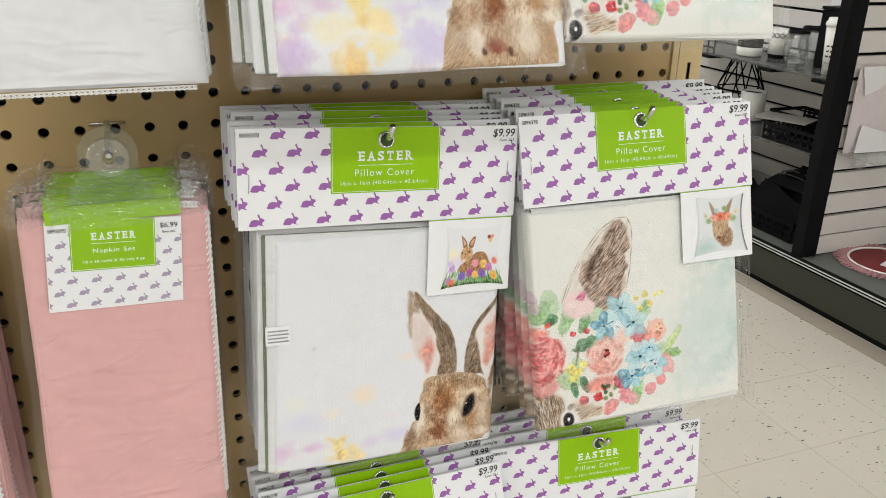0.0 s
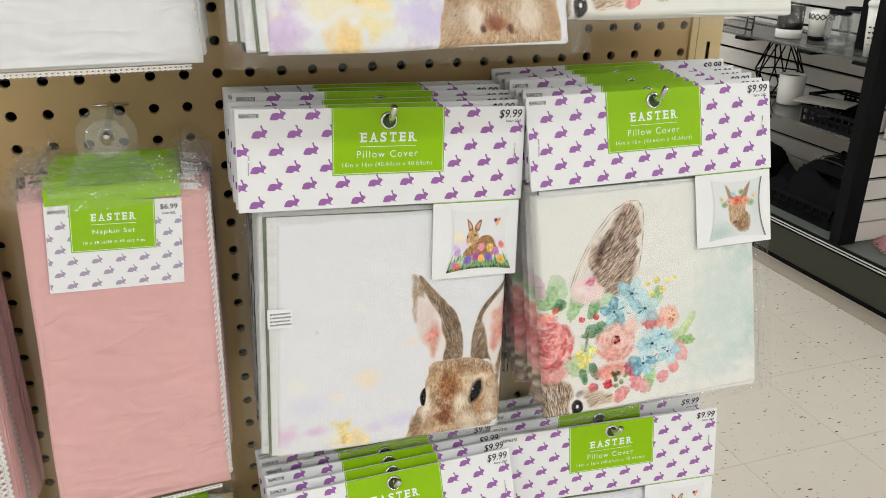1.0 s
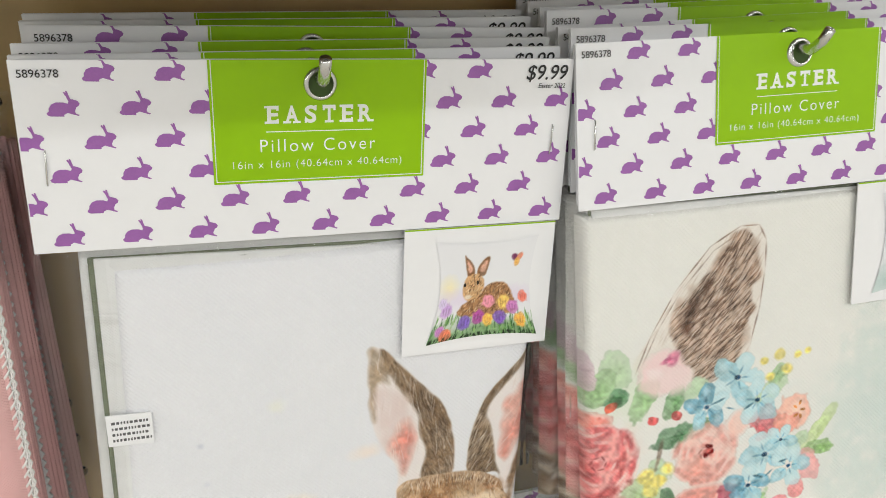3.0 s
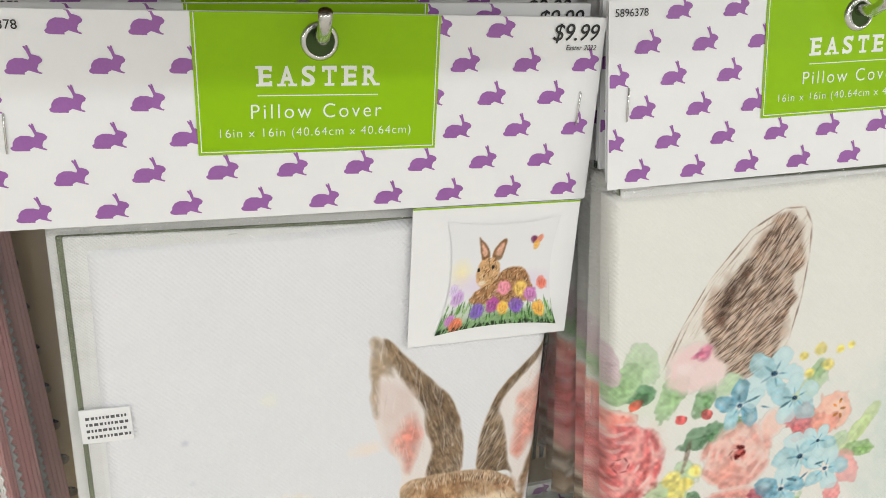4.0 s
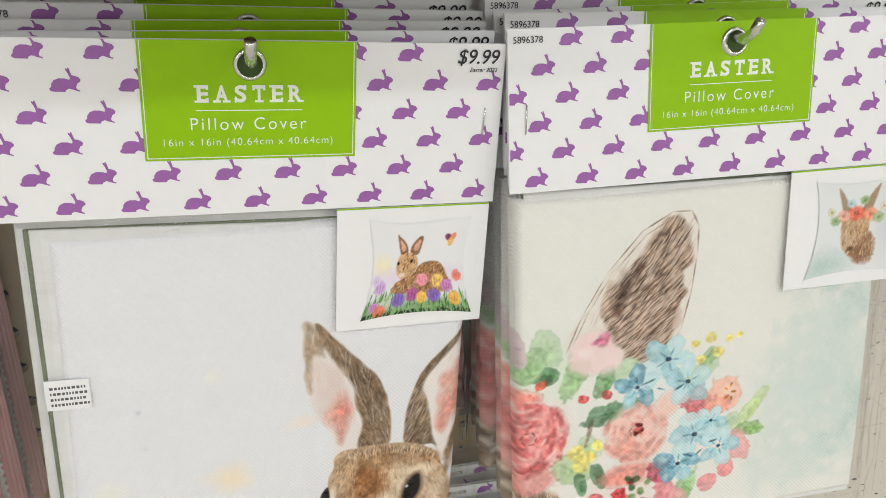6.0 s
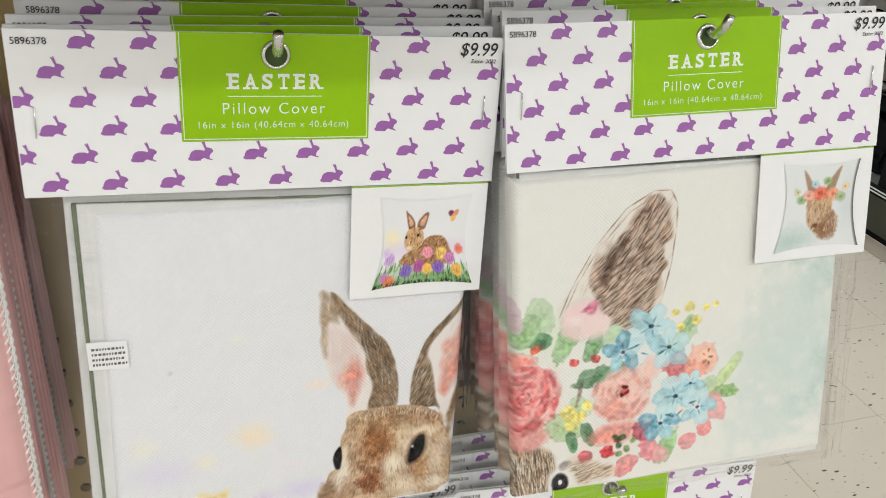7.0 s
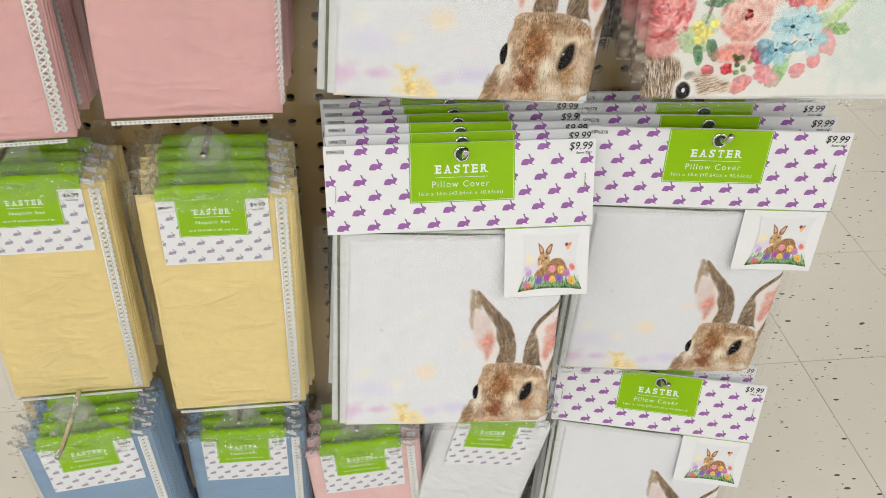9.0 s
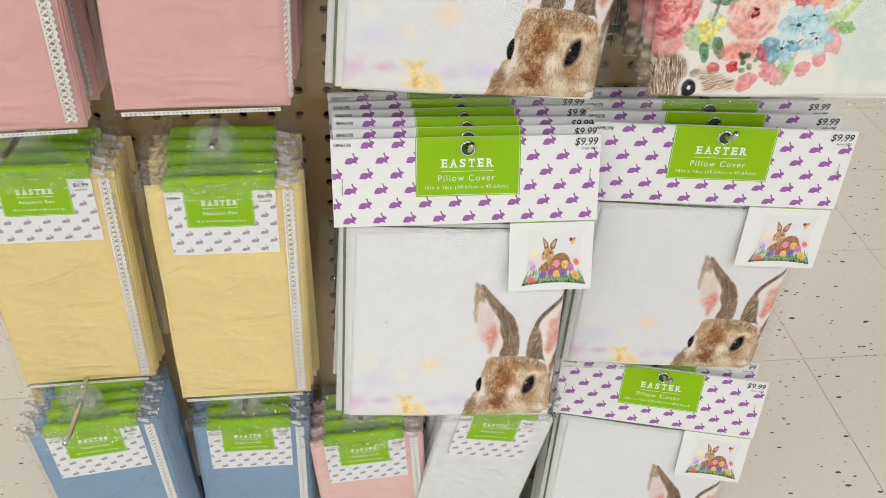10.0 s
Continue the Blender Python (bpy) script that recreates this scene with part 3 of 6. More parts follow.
    s.hair(s.inside([(0.671, 0.326), (0.736, 0.340), (0.851, 0.338), (0.931, 0.307), (0.954, 0.266), (0.852, 0.311), (0.718, 0.307)], 0.01), 160, 0.03, lambda u, v: 92 + (0.78 - u) * 120, [(0.90, 0.84, 0.76), (0.44, 0.33, 0.25), (0.80, 0.70, 0.59)], 0.0015, 18, 0.6)
    s.shape([(1.019, 0.443), (1.015, 0.378), (0.992, 0.302), (0.980, 0.230), (0.967, 0.253), (0.974, 0.325), (0.993, 0.381)], (0.56, 0.46, 0.37), 0.9, 0.012, 0.008, 0.5)
    # muzzle: cream cheeks either side of a brown nose
    for u, v, rx, ry, c, al in [(0.665, -0.03, 0.035, 0.08, (0.93, 0.89, 0.84), 0.85), (0.85, -0.02, 0.06, 0.075, (0.92, 0.87, 0.81), 0.85), (0.94, -0.03, 0.03, 0.07, (0.74, 0.60, 0.47), 0.7), (0.735, -0.045, 0.05, 0.035, (0.56, 0.32, 0.24), 0.85), (0.69, -0.06, 0.014, 0.02, (0.30, 0.18, 0.15), 0.8), (0.785, -0.06, 0.014, 0.02, (0.34, 0.21, 0.17), 0.8)]:
        s.dab(u, v, rx, ry, c, al, 0.6, 0, 0.5)
    # eyes: a pale lid, a brown rim, the dark eye and its glint
    s.dab(*(0.876, 0.185), 0.040, 0.052, (0.92, 0.865, 0.79), 0.8, 0.4, 60, 0.25)
    s.shape([(0.844, 0.134), (0.848, 0.194), (0.866, 0.229), (0.899, 0.243), (0.909, 0.198), (0.899, 0.155), (0.872, 0.129)], (0.44, 0.33, 0.25), 0.85, 0.012, 0.004, 0.1)
    s.shape([(0.852, 0.139), (0.856, 0.186), (0.872, 0.219), (0.895, 0.233), (0.901, 0.198), (0.893, 0.163), (0.872, 0.140)], (0.055, 0.05, 0.055), 1.0, 0.006, 0.002, 0.0)
    s.dab(*(0.863, 0.195), 0.0055, 0.0060, (0.95, 0.96, 0.97), 0.95, 0.4, 0, 0.0)
    s.dab(*(0.881, 0.167), 0.012, 0.010, (0.22, 0.20, 0.23), 0.7, 0.7, 50, 0.0)
    s.dab(*(0.645, 0.190), 0.016, 0.06, (0.93, 0.89, 0.83), 0.7, 0.5, -8, 0.2)
    s.shape([(0.615, 0.183), (0.620, 0.211), (0.635, 0.230), (0.641, 0.191), (0.636, 0.154), (0.624, 0.152)], (0.07, 0.06, 0.065), 1.0, 0.005, 0.002, 0.0)
    s.grain(0.3 if lift else 0.7)
    s.V = s.V + lift
    return s


def rose(s, cx, cy, r, deep, pale, seed):
    """Loose washes of petal on petal round a dark heart."""
    rs = np.random.RandomState(seed)
    for k in range(7):
        t = k * 0.9 + 0.3
        s.dab(cx + 0.48 * r * math.cos(t), cy + 0.48 * r * math.sin(t), r * 0.62, r * 0.50, [p * 0.75 + d * 0.25 * (1 if k % 2 else 0.2) + 0.25 * p * (0 if k % 2 else 0.8) for p, d in zip(pale, deep)], 0.75, 0.30, math.degrees(t) + 90, 0.35)
    for q, count in ((0.82, 6), (0.60, 5), (0.40, 4), (0.24, 3)):
        for k in range(count):
            t = k * 6.283 / count + q * 7 + rs.uniform(-0.25, 0.25)
            x, y = cx + q * r * math.cos(t), cy + q * r * math.sin(t)
            turn = math.degrees(t) + 90 + rs.uniform(-14, 14)
            s.dab(x, y, r * (0.14 + 0.42 * q), r * 0.15, deep, rs.uniform(0.4, 0.85), 0.6, turn, 0.5)
            s.dab(x + 0.13 * r * math.cos(t), y + 0.13 * r * math.sin(t), r * (0.08 + 0.30 * q), r * 0.05, (0.965, 0.86, 0.84), rs.uniform(0.3, 0.7), 0.4, turn, 0.5)
    s.dab(cx - 0.05 * r, cy, r * 0.24, r * 0.20, deep, 0.75, 0.6, 20, 0.6)
    for k in range(6):
        t = k * 1.05 + seed
        s.dab(cx + r * 0.17 * math.cos(t), cy + r * 0.16 * math.sin(t), r * 0.13, r * 0.035, [q * 0.72 for q in deep], 0.7, 0.5, math.degrees(t) + 75, 0.5)


def blue_flower(s, cx, cy, r, deep=False):
    for k in range(5):
        t = k * 1.257 + cx * 9
        c = (0.47, 0.69, 0.78) if (deep and k % 2 == 0) else (0.66, 0.82, 0.86) if k % 3 == 1 else (0.78, 0.885, 0.905)
        s.dab(cx + 0.55 * r * math.cos(t), cy + 0.55 * r * math.sin(t), r * 0.50, r * 0.38, c, 0.9, 0.14, math.degrees(t), 0.6)
        s.dab(cx + 0.72 * r * math.cos(t), cy + 0.72 * r * math.sin(t), r * 0.24, r * 0.20, (0.86, 0.93, 0.94), 0.5, 0.7, math.degrees(t), 0.6)
        s.dab(cx + 0.28 * r * math.cos(t), cy + 0.28 * r * math.sin(t), r * 0.24, r * 0.06, (0.28, 0.50, 0.62), 0.5, 0.7, math.degrees(t), 0.4)
    s.dab(cx, cy, r * 0.13, r * 0.11, (0.10, 0.24, 0.36), 0.9, 0.4)


def print_garland(n):
    """Cream ground washed with sea green, one tall ear over a garland of roses and blue blossoms."""
    s = Sheet(n, n, (0.915, 0.91, 0.893), 11)
    for u, v, rx, ry, a in [(0.90, 0.50, 0.24, 0.36, 0.75), (0.92, 0.25, 0.22, 0.22, 0.75), (0.75, 0.35, 0.22, 0.30, 0.5), (0.97, 0.72, 0.14, 0.18, 0.55), (0.78, 0.12, 0.18, 0.12, 0.3)]:
        s.dab(u, v, rx, ry, (0.82, 0.865, 0.85), a, 0.9, 0, 0.7)
    for u, v, rx, ry in [(0.95, 0.60, 0.07, 0.10), (0.98, 0.30, 0.05, 0.12), (0.86, 0.66, 0.05, 0.05), (0.92, 0.20, 0.06, 0.07)]:
        s.dab(u, v, rx, ry, (0.73, 0.81, 0.79), 0.45, 0.9, 0, 0.9)
    # the tall ear
    ear = [(0.131, 0.572), (0.172, 0.673), (0.235, 0.782), (0.324, 0.887), (0.404, 0.932), (0.453, 0.930), (0.473, 0.888), (0.472, 0.816), (0.460, 0.708), (0.437, 0.599), (0.424, 0.534), (0.341, 0.515)]
    inner = [(0.308, 0.520), (0.228, 0.634), (0.230, 0.698), (0.252, 0.753), (0.306, 0.818), (0.369, 0.887), (0.423, 0.917), (0.450, 0.900), (0.454, 0.818), (0.442, 0.710), (0.414, 0.598), (0.381, 0.528)]
    a = s.shape(ear, (0.905, 0.875, 0.845), 0.85, 0.008, 0.003, 0.2)
    d = s.shape(inner, (0.70, 0.60, 0.53), 0.85, 0.014, 0.03, 0.5)
    s.lay(0.5 * d * np.clip(2.5 * s.n1 + s.n2, 0, 1), (0.86, 0.79, 0.74))
    s.hair(a, 200, 0.05, 58, [(0.80, 0.74, 0.69), (0.95, 0.93, 0.91)], 0.0018, 10, 0.5)
    s.hair(d, 560, 0.050, lambda u, v: 30 + 70 * (v - 0.5), [(0.38, 0.29, 0.24), (0.31, 0.24, 0.20), (0.45, 0.35, 0.29), (0.84, 0.77, 0.72), (0.52, 0.42, 0.35)], 0.0019, 13, 0.75)
    s.shape([(0.255, 0.698), (0.274, 0.754), (0.324, 0.794), (0.306, 0.746), (0.280, 0.709), (0.266, 0.664)], (0.33, 0.25, 0.21), 0.75, 0.02, 0.02, 0.5)
    for line, k in (([(0.131, 0.572), (0.172, 0.673), (0.235, 0.782), (0.324, 0.887), (0.404, 0.932), (0.453, 0.930), (0.473, 0.888), (0.472, 0.816), (0.460, 0.708), (0.437, 0.599)], 0.7), ([(0.149, 0.594), (0.190, 0.685), (0.249, 0.780), (0.333, 0.875), (0.399, 0.914)], 0.5)):
        for (u0, v0), (u1, v1) in zip(line, line[1:]):
            s.dab((u0 + u1) / 2, (v0 + v1) / 2, math.hypot(u1 - u0, v1 - v0) * 0.6, 0.0030, (0.50, 0.41, 0.35), k, 0.7, math.degrees(math.atan2(v1 - v0, u1 - u0)), 0.5)
    # fur and an eye under the flowers
    fur = s.shape([(-0.035, 0.176), (0.108, 0.156), (0.115, 0.091), (0.091, -0.009), (-0.041, -0.009)], (0.80, 0.71, 0.61), 0.85, 0.02, 0.02, 0.3)
    s.hair(fur, 420, 0.055, 96, [(0.44, 0.35, 0.28), (0.58, 0.47, 0.38), (0.94, 0.91, 0.87), (0.36, 0.28, 0.22)], 0.0018, 12, 0.7)
    fur = s.shape([(0.156, 0.093), (0.199, 0.118), (0.273, 0.079), (0.292, 0.043), (0.225, 0.032), (0.170, 0.043)], (0.85, 0.77, 0.68), 0.8, 0.03, 0.03, 0.3)
    s.hair(fur, 160, 0.045, 20, [(0.56, 0.45, 0.36), (0.94, 0.91, 0.87), (0.44, 0.34, 0.27)], 0.0018, 16, 0.6)
    s.dab(*(0.135, 0.051), 0.046, 0.055, (0.93, 0.915, 0.90), 0.9, 0.3)
    s.dab(*(0.149, 0.100), 0.030, 0.020, (0.52, 0.47, 0.45), 0.7, 0.6, 25, 0.5)
    s.dab(*(0.136, 0.038), 0.028, 0.040, (0.15, 0.135, 0.15), 1.0, 0.25, 0, 0.1)
    s.dab(*(0.136, 0.042), 0.008, 0.011, (0.93, 0.93, 0.94), 1.0, 0.4, 0, 0)
    # pale washes under the flowers
    for (u, v), rx, ry, c in [((0.090, 0.519), 0.16, 0.10, (0.86, 0.90, 0.82)), ((0.415, 0.430), 0.17, 0.13, (0.87, 0.91, 0.92)), ((0.512, 0.256), 0.16, 0.12, (0.93, 0.88, 0.86)), ((0.283, 0.158), 0.2, 0.08, (0.93, 0.86, 0.84)), ((0.049, 0.319), 0.12, 0.16, (0.93, 0.84, 0.81))]:
        s.dab(u, v, rx, ry, c, 0.6, 0.8, 0, 0.6)
    PALE, LEAF, DEEP = (0.75, 0.84, 0.70), (0.63, 0.765, 0.56), (0.33, 0.51, 0.35)
    leaves = [((0.078, 0.591), 22, 34, 10, PALE), ((0.079, 0.514), 21, 14, -5, DEEP), ((0.028, 0.544), 24, 30, 120, LEAF), ((0.153, 0.498), 18, 32, -25, LEAF), ((0.235, 0.482), 15, 30, -18, (0.47, 0.65, 0.44)), ((0.289, 0.507), 22, 16, 50, PALE), ((0.248, 0.378), 42, 20, 6, DEEP), ((0.307, 0.400), 20, 14, 20, (0.36, 0.56, 0.38)),
              ((0.145, 0.224), 30, 22, -35, (0.72, 0.82, 0.62)), ((0.172, 0.165), 10, 20, 12, DEEP), ((0.220, 0.190), 10, 22, 15, DEEP), ((0.466, 0.111), 16, 32, -25, (0.63, 0.80, 0.54)), ((0.502, 0.465), 34, 14, 35, PALE), ((0.518, 0.507), 18, 12, 60, LEAF), ((0.647, 0.329), 40, 12, 52, (0.79, 0.87, 0.62)), ((0.653, 0.268), 22, 11, -10, (0.58, 0.75, 0.46)),
              ((0.005, 0.596), 12, 26, 10, (0.84, 0.745, 0.78)), ((0.192, 0.293), 16, 22, 30, PALE), ((0.589, 0.303), 20, 10, 40, PALE)]
    for (u, v), rx, ry, tn, c in leaves:
        rx, ry = rx * 0.0017, ry * 0.0018
        s.dab(u, v, rx * 1.1, ry * 1.1, [q * 0.8 + 0.17 for q in c], 0.9, 0.12, tn, 0.55)
        s.dab(u + 0.15 * rx, v - 0.2 * ry, rx * 0.75, ry * 0.65, c, 0.7, 0.6, tn + 8, 0.7)
        s.dab(u, v, rx * 0.8, ry * 0.10, [max(0, q - 0.10) for q in c], 0.4, 0.5, tn, 0.3)
    # a pale blossom with a magenta heart
    s.dab(*(0.205, 0.561), 0.070, 0.066, (0.945, 0.835, 0.835), 0.95, 0.25, 40, 0.35)
    s.dab(*(0.241, 0.534), 0.050, 0.045, (0.95, 0.86, 0.855), 0.8, 0.4, 0, 0.4)
    s.dab(*(0.179, 0.565), 0.022, 0.030, (0.965, 0.905, 0.90), 0.7, 0.6, 70, 0.6)
    s.dab(*(0.229, 0.599), 0.018, 0.026, (0.87, 0.50, 0.62), 0.85, 0.4, -30, 0.6)
    s.dab(*(0.211, 0.594), 0.022, 0.009, (0.83, 0.40, 0.55), 0.7, 0.5, 20, 0.6)
    # two roses
    s.dab(*(0.015, 0.453), 0.060, 0.030, (0.90, 0.56, 0.52), 0.85, 0.4, 0, 0.5)
    s.dab(*(0.019, 0.205), 0.085, 0.045, (0.905, 0.62, 0.60), 0.9, 0.3, 0, 0.4)
    rose(s, *(0.032, 0.337), 0.112, (0.835, 0.42, 0.43), (0.925, 0.68, 0.665), 4)
    for (u, v), rx, ry, tn in (((-0.007, 0.329), 0.030, 0.050, 10), ((0.047, 0.242), 0.070, 0.018, 20), ((0.094, 0.330), 0.016, 0.060, -10)):
        s.dab(u, v, rx, ry, (0.82, 0.36, 0.36), 0.6, 0.7, tn, 0.6)
    s.dab(*(0.293, 0.180), 0.080, 0.036, (0.91, 0.60, 0.555), 0.9, 0.35, 8, 0.4)
    rose(s, *(0.321, 0.314), 0.098, (0.89, 0.60, 0.56), (0.955, 0.835, 0.80), 9)
    s.dab(*(0.293, 0.275), 0.052, 0.040, (0.925, 0.66, 0.61), 0.7, 0.6, 30, 0.5)
    s.dab(*(0.406, 0.383), 0.050, 0.042, (0.955, 0.80, 0.755), 0.85, 0.4, 40, 0.4)
    s.dab(*(0.329, 0.316), 0.024, 0.032, (0.74, 0.32, 0.30), 0.8, 0.5, 0, 0.6)
    for k in range(6):
        u, v = (0.329, 0.316)
        s.dab(u + 0.010 * math.cos(k * 1.1), v + 0.017 * math.sin(k * 1.9), 0.007, 0.011, (0.40, 0.10, 0.10), 0.8, 0.4, k * 60, 0.4)
    # buds, petals and berries round them
    blots = [((0.487, 0.376), 24, 26, (0.815, 0.455, 0.475)), ((0.574, 0.393), 30, 32, (0.955, 0.765, 0.70)), ((0.549, 0.354), 22, 18, (0.93, 0.66, 0.60)), ((0.614, 0.222), 18, 24, (0.935, 0.69, 0.69)), ((0.586, 0.150), 14, 15, (0.91, 0.62, 0.62)), ((0.529, 0.119), 17, 14, (0.905, 0.60, 0.62)), ((0.275, 0.123), 12, 12, (0.77, 0.28, 0.30)), ((0.208, 0.120), 14, 14, (0.82, 0.44, 0.455)),
             ((0.335, 0.063), 25, 15, (0.89, 0.58, 0.575)), ((0.408, 0.110), 18, 28, (0.89, 0.585, 0.61)), ((0.389, 0.170), 18, 18, (0.765, 0.38, 0.45)), ((0.176, 0.431), 9, 9, (0.82, 0.38, 0.38)), ((0.241, 0.435), 9, 9, (0.81, 0.38, 0.38)), ((0.064, 0.486), 9, 7, (0.82, 0.42, 0.34)), ((0.445, 0.086), 14, 16, (0.93, 0.70, 0.71))]
    for (u, v), rx, ry, c in blots:
        s.dab(u, v, rx * 0.0018, ry * 0.0019, c, 0.9, 0.12, 30, 0.6)
        s.dab(u + 0.005, v + 0.006, rx * 0.0008, ry * 0.0008, [min(1, q + 0.10) for q in c], 0.6, 0.6, 60, 0.6)
    for k in range(5):
        u, v = (0.585, 0.391)
        s.dab(u + 0.012 * math.cos(k * 1.3), v + 0.022 * math.sin(k * 1.3), 0.008, 0.004, (0.86, 0.52, 0.22), 0.85, 0.4, k * 70, 0.5)
    for k in range(9):
        u, v = (0.313, 0.140)
        s.dab(u + 0.050 * math.cos(k * 2.4) * (k / 8), v + 0.030 * math.sin(k * 2.4), 0.010, 0.013, [(0.22, 0.36, 0.20), (0.70, 0.20, 0.22), (0.46, 0.58, 0.34)][k % 3], 0.85, 0.4, k * 40, 0.4)
    for (u, v), r, dp in [((0.407, 0.516), 42, False), ((0.322, 0.445), 37, True), ((0.464, 0.442), 38, False), ((0.488, 0.277), 40, False), ((0.559, 0.228), 34, False), ((0.443, 0.192), 36, True), ((0.534, 0.312), 26, False)]:
        blue_flower(s, u, v, r * 0.0018, dp)
    for (u, v), tn in [((0.359, 0.458), 20), ((0.387, 0.431), -20), ((0.438, 0.427), 30), ((0.502, 0.218), 40), ((0.469, 0.214), -20), ((0.543, 0.247), 10)]:
        s.dab(u, v, 0.020, 0.005, (0.16, 0.34, 0.42), 0.65, 0.5, tn, 0.5)
    for (u, v), r in [((0.480, 0.551), 8), ((0.523, 0.564), 10), ((0.547, 0.518), 10), ((0.577, 0.556), 9), ((0.603, 0.562), 8), ((0.499, 0.504), 9), ((0.159, 0.276), 15), ((0.214, 0.289), 13), ((0.169, 0.235), 13), ((0.195, 0.258), 12)]:
        s.dab(u, v, r * 0.0018, r * 0.0018, (0.93, 0.87, 0.50), 0.9, 0.35, 0, 0.5)
    s.dab(*(0.193, 0.332), 0.009, 0.060, (0.50, 0.41, 0.35), 0.6, 0.5, -12, 0.4)
    s.grain(0.9)
    return s


def print_pillow_meadow(n):
    """The small picture of the finished cushion: a brown form among tulips."""
    s = Sheet(n, n, (0.885, 0.885, 0.90), 21)
    s.dab(0.10, 0.55, 0.14, 0.16, (0.95, 0.90, 0.72), 0.7, 0.9)
    s.dab(0.5, 0.42, 0.7, 0.16, (0.86, 0.79, 0.89), 0.8, 0.9)
    s.lay(0.75 * np.clip((0.22 - s.V + 0.12 * s.n1) / 0.16, 0, 1), (0.42, 0.58, 0.36))
    s.hair(np.clip((0.30 - s.V) / 0.05, 0, 1), 150, 0.12, 88, [(0.22, 0.42, 0.20), (0.42, 0.62, 0.32), (0.16, 0.30, 0.16), (0.55, 0.70, 0.42)], 0.008, 12, 0.7)
    for pts in ([(0.27, 0.86), (0.29, 0.86), (0.36, 0.77), (0.37, 0.68), (0.30, 0.66)], [(0.53, 0.85), (0.49, 0.85), (0.42, 0.77), (0.40, 0.68), (0.48, 0.66), (0.52, 0.77)]):
        a = s.shape(pts, (0.52, 0.38, 0.27), 1, 0.015, 0.004)
        q = np.array(pts)
        s.shape((q - q.mean(0)) * 0.6 + q.mean(0), (0.90, 0.72, 0.64), 0.9, 0.02)
    body = s.shape([(0.26, 0.36), (0.26, 0.24), (0.80, 0.24), (0.81, 0.40), (0.74, 0.54), (0.62, 0.58), (0.50, 0.54), (0.42, 0.44)], (0.68, 0.52, 0.38), 1, 0.02, 0.01)
    head = s.shape([(0.30, 0.66), (0.42, 0.68), (0.48, 0.60), (0.46, 0.48), (0.36, 0.39), (0.27, 0.44), (0.25, 0.55)], (0.80, 0.65, 0.49), 1, 0.015, 0.006)
    s.hair(np.clip(body + head, 0, 1), 260, 0.05, 60, [(0.36, 0.26, 0.18), (0.90, 0.82, 0.70), (0.50, 0.37, 0.26), (0.30, 0.21, 0.15)], 0.007, 40, 0.6)
    s.dab(0.31, 0.44, 0.05, 0.035, (0.92, 0.88, 0.82), 0.8, 0.5)
    for u, v in ((0.41, 0.59), (0.27, 0.57)):
        s.dab(u, v, 0.016, 0.024, (0.10, 0.08, 0.07), 1, 0.3, 0, 0)
    for u, v, r, c in [(0.10, 0.32, 0.07, (0.74, 0.60, 0.80)), (0.54, 0.38, 0.075, (0.90, 0.58, 0.66)), (0.70, 0.36, 0.075, (0.94, 0.76, 0.42)), (0.80, 0.30, 0.07, (0.74, 0.48, 0.70)), (0.92, 0.40, 0.06, (0.88, 0.48, 0.42)), (0.31, 0.17, 0.075, (0.48, 0.38, 0.70)), (0.44, 0.21, 0.075, (0.66, 0.32, 0.60)), (0.54, 0.17, 0.065, (0.94, 0.70, 0.34)), (0.66, 0.18, 0.075, (0.50, 0.36, 0.70)), (0.87, 0.15, 0.07, (0.92, 0.66, 0.30)), (0.08, 0.12, 0.05, (0.74, 0.50, 0.74)), (0.15, 0.06, 0.06, (0.86, 0.48, 0.36)), (0.05, 0.40, 0.05, (0.80, 0.74, 0.86))]:
        s.dab(u, v, r * 0.95, r * 1.15, [min(0.97, q + 0.06) for q in c], 0.95, 0.22, 0, 0.4)
        for k in (-0.4, 0, 0.4):
            s.dab(u + k * r, v, r * 0.12, r * 0.8, [q * 0.78 for q in c], 0.45, 0.5, k * -20, 0.2)
    for u, tn, c in ((0.80, 40, (0.45, 0.22, 0.36)), (0.85, -40, (0.85, 0.55, 0.45)), (0.825, 0, (0.90, 0.70, 0.40))):
        s.dab(u, 0.82 - (0.05 if tn == 0 else 0), 0.035, 0.05, c, 0.9, 0.3, tn, 0.2)
    s.hair(np.clip((0.06 - s.V) / 0.03, 0, 1), 90, 0.05, 90, [(0.10, 0.16, 0.10)], 0.008, 20, 0.8)
    s.grain(0.5)
    s.punch(1.12, 1.0)
    return s


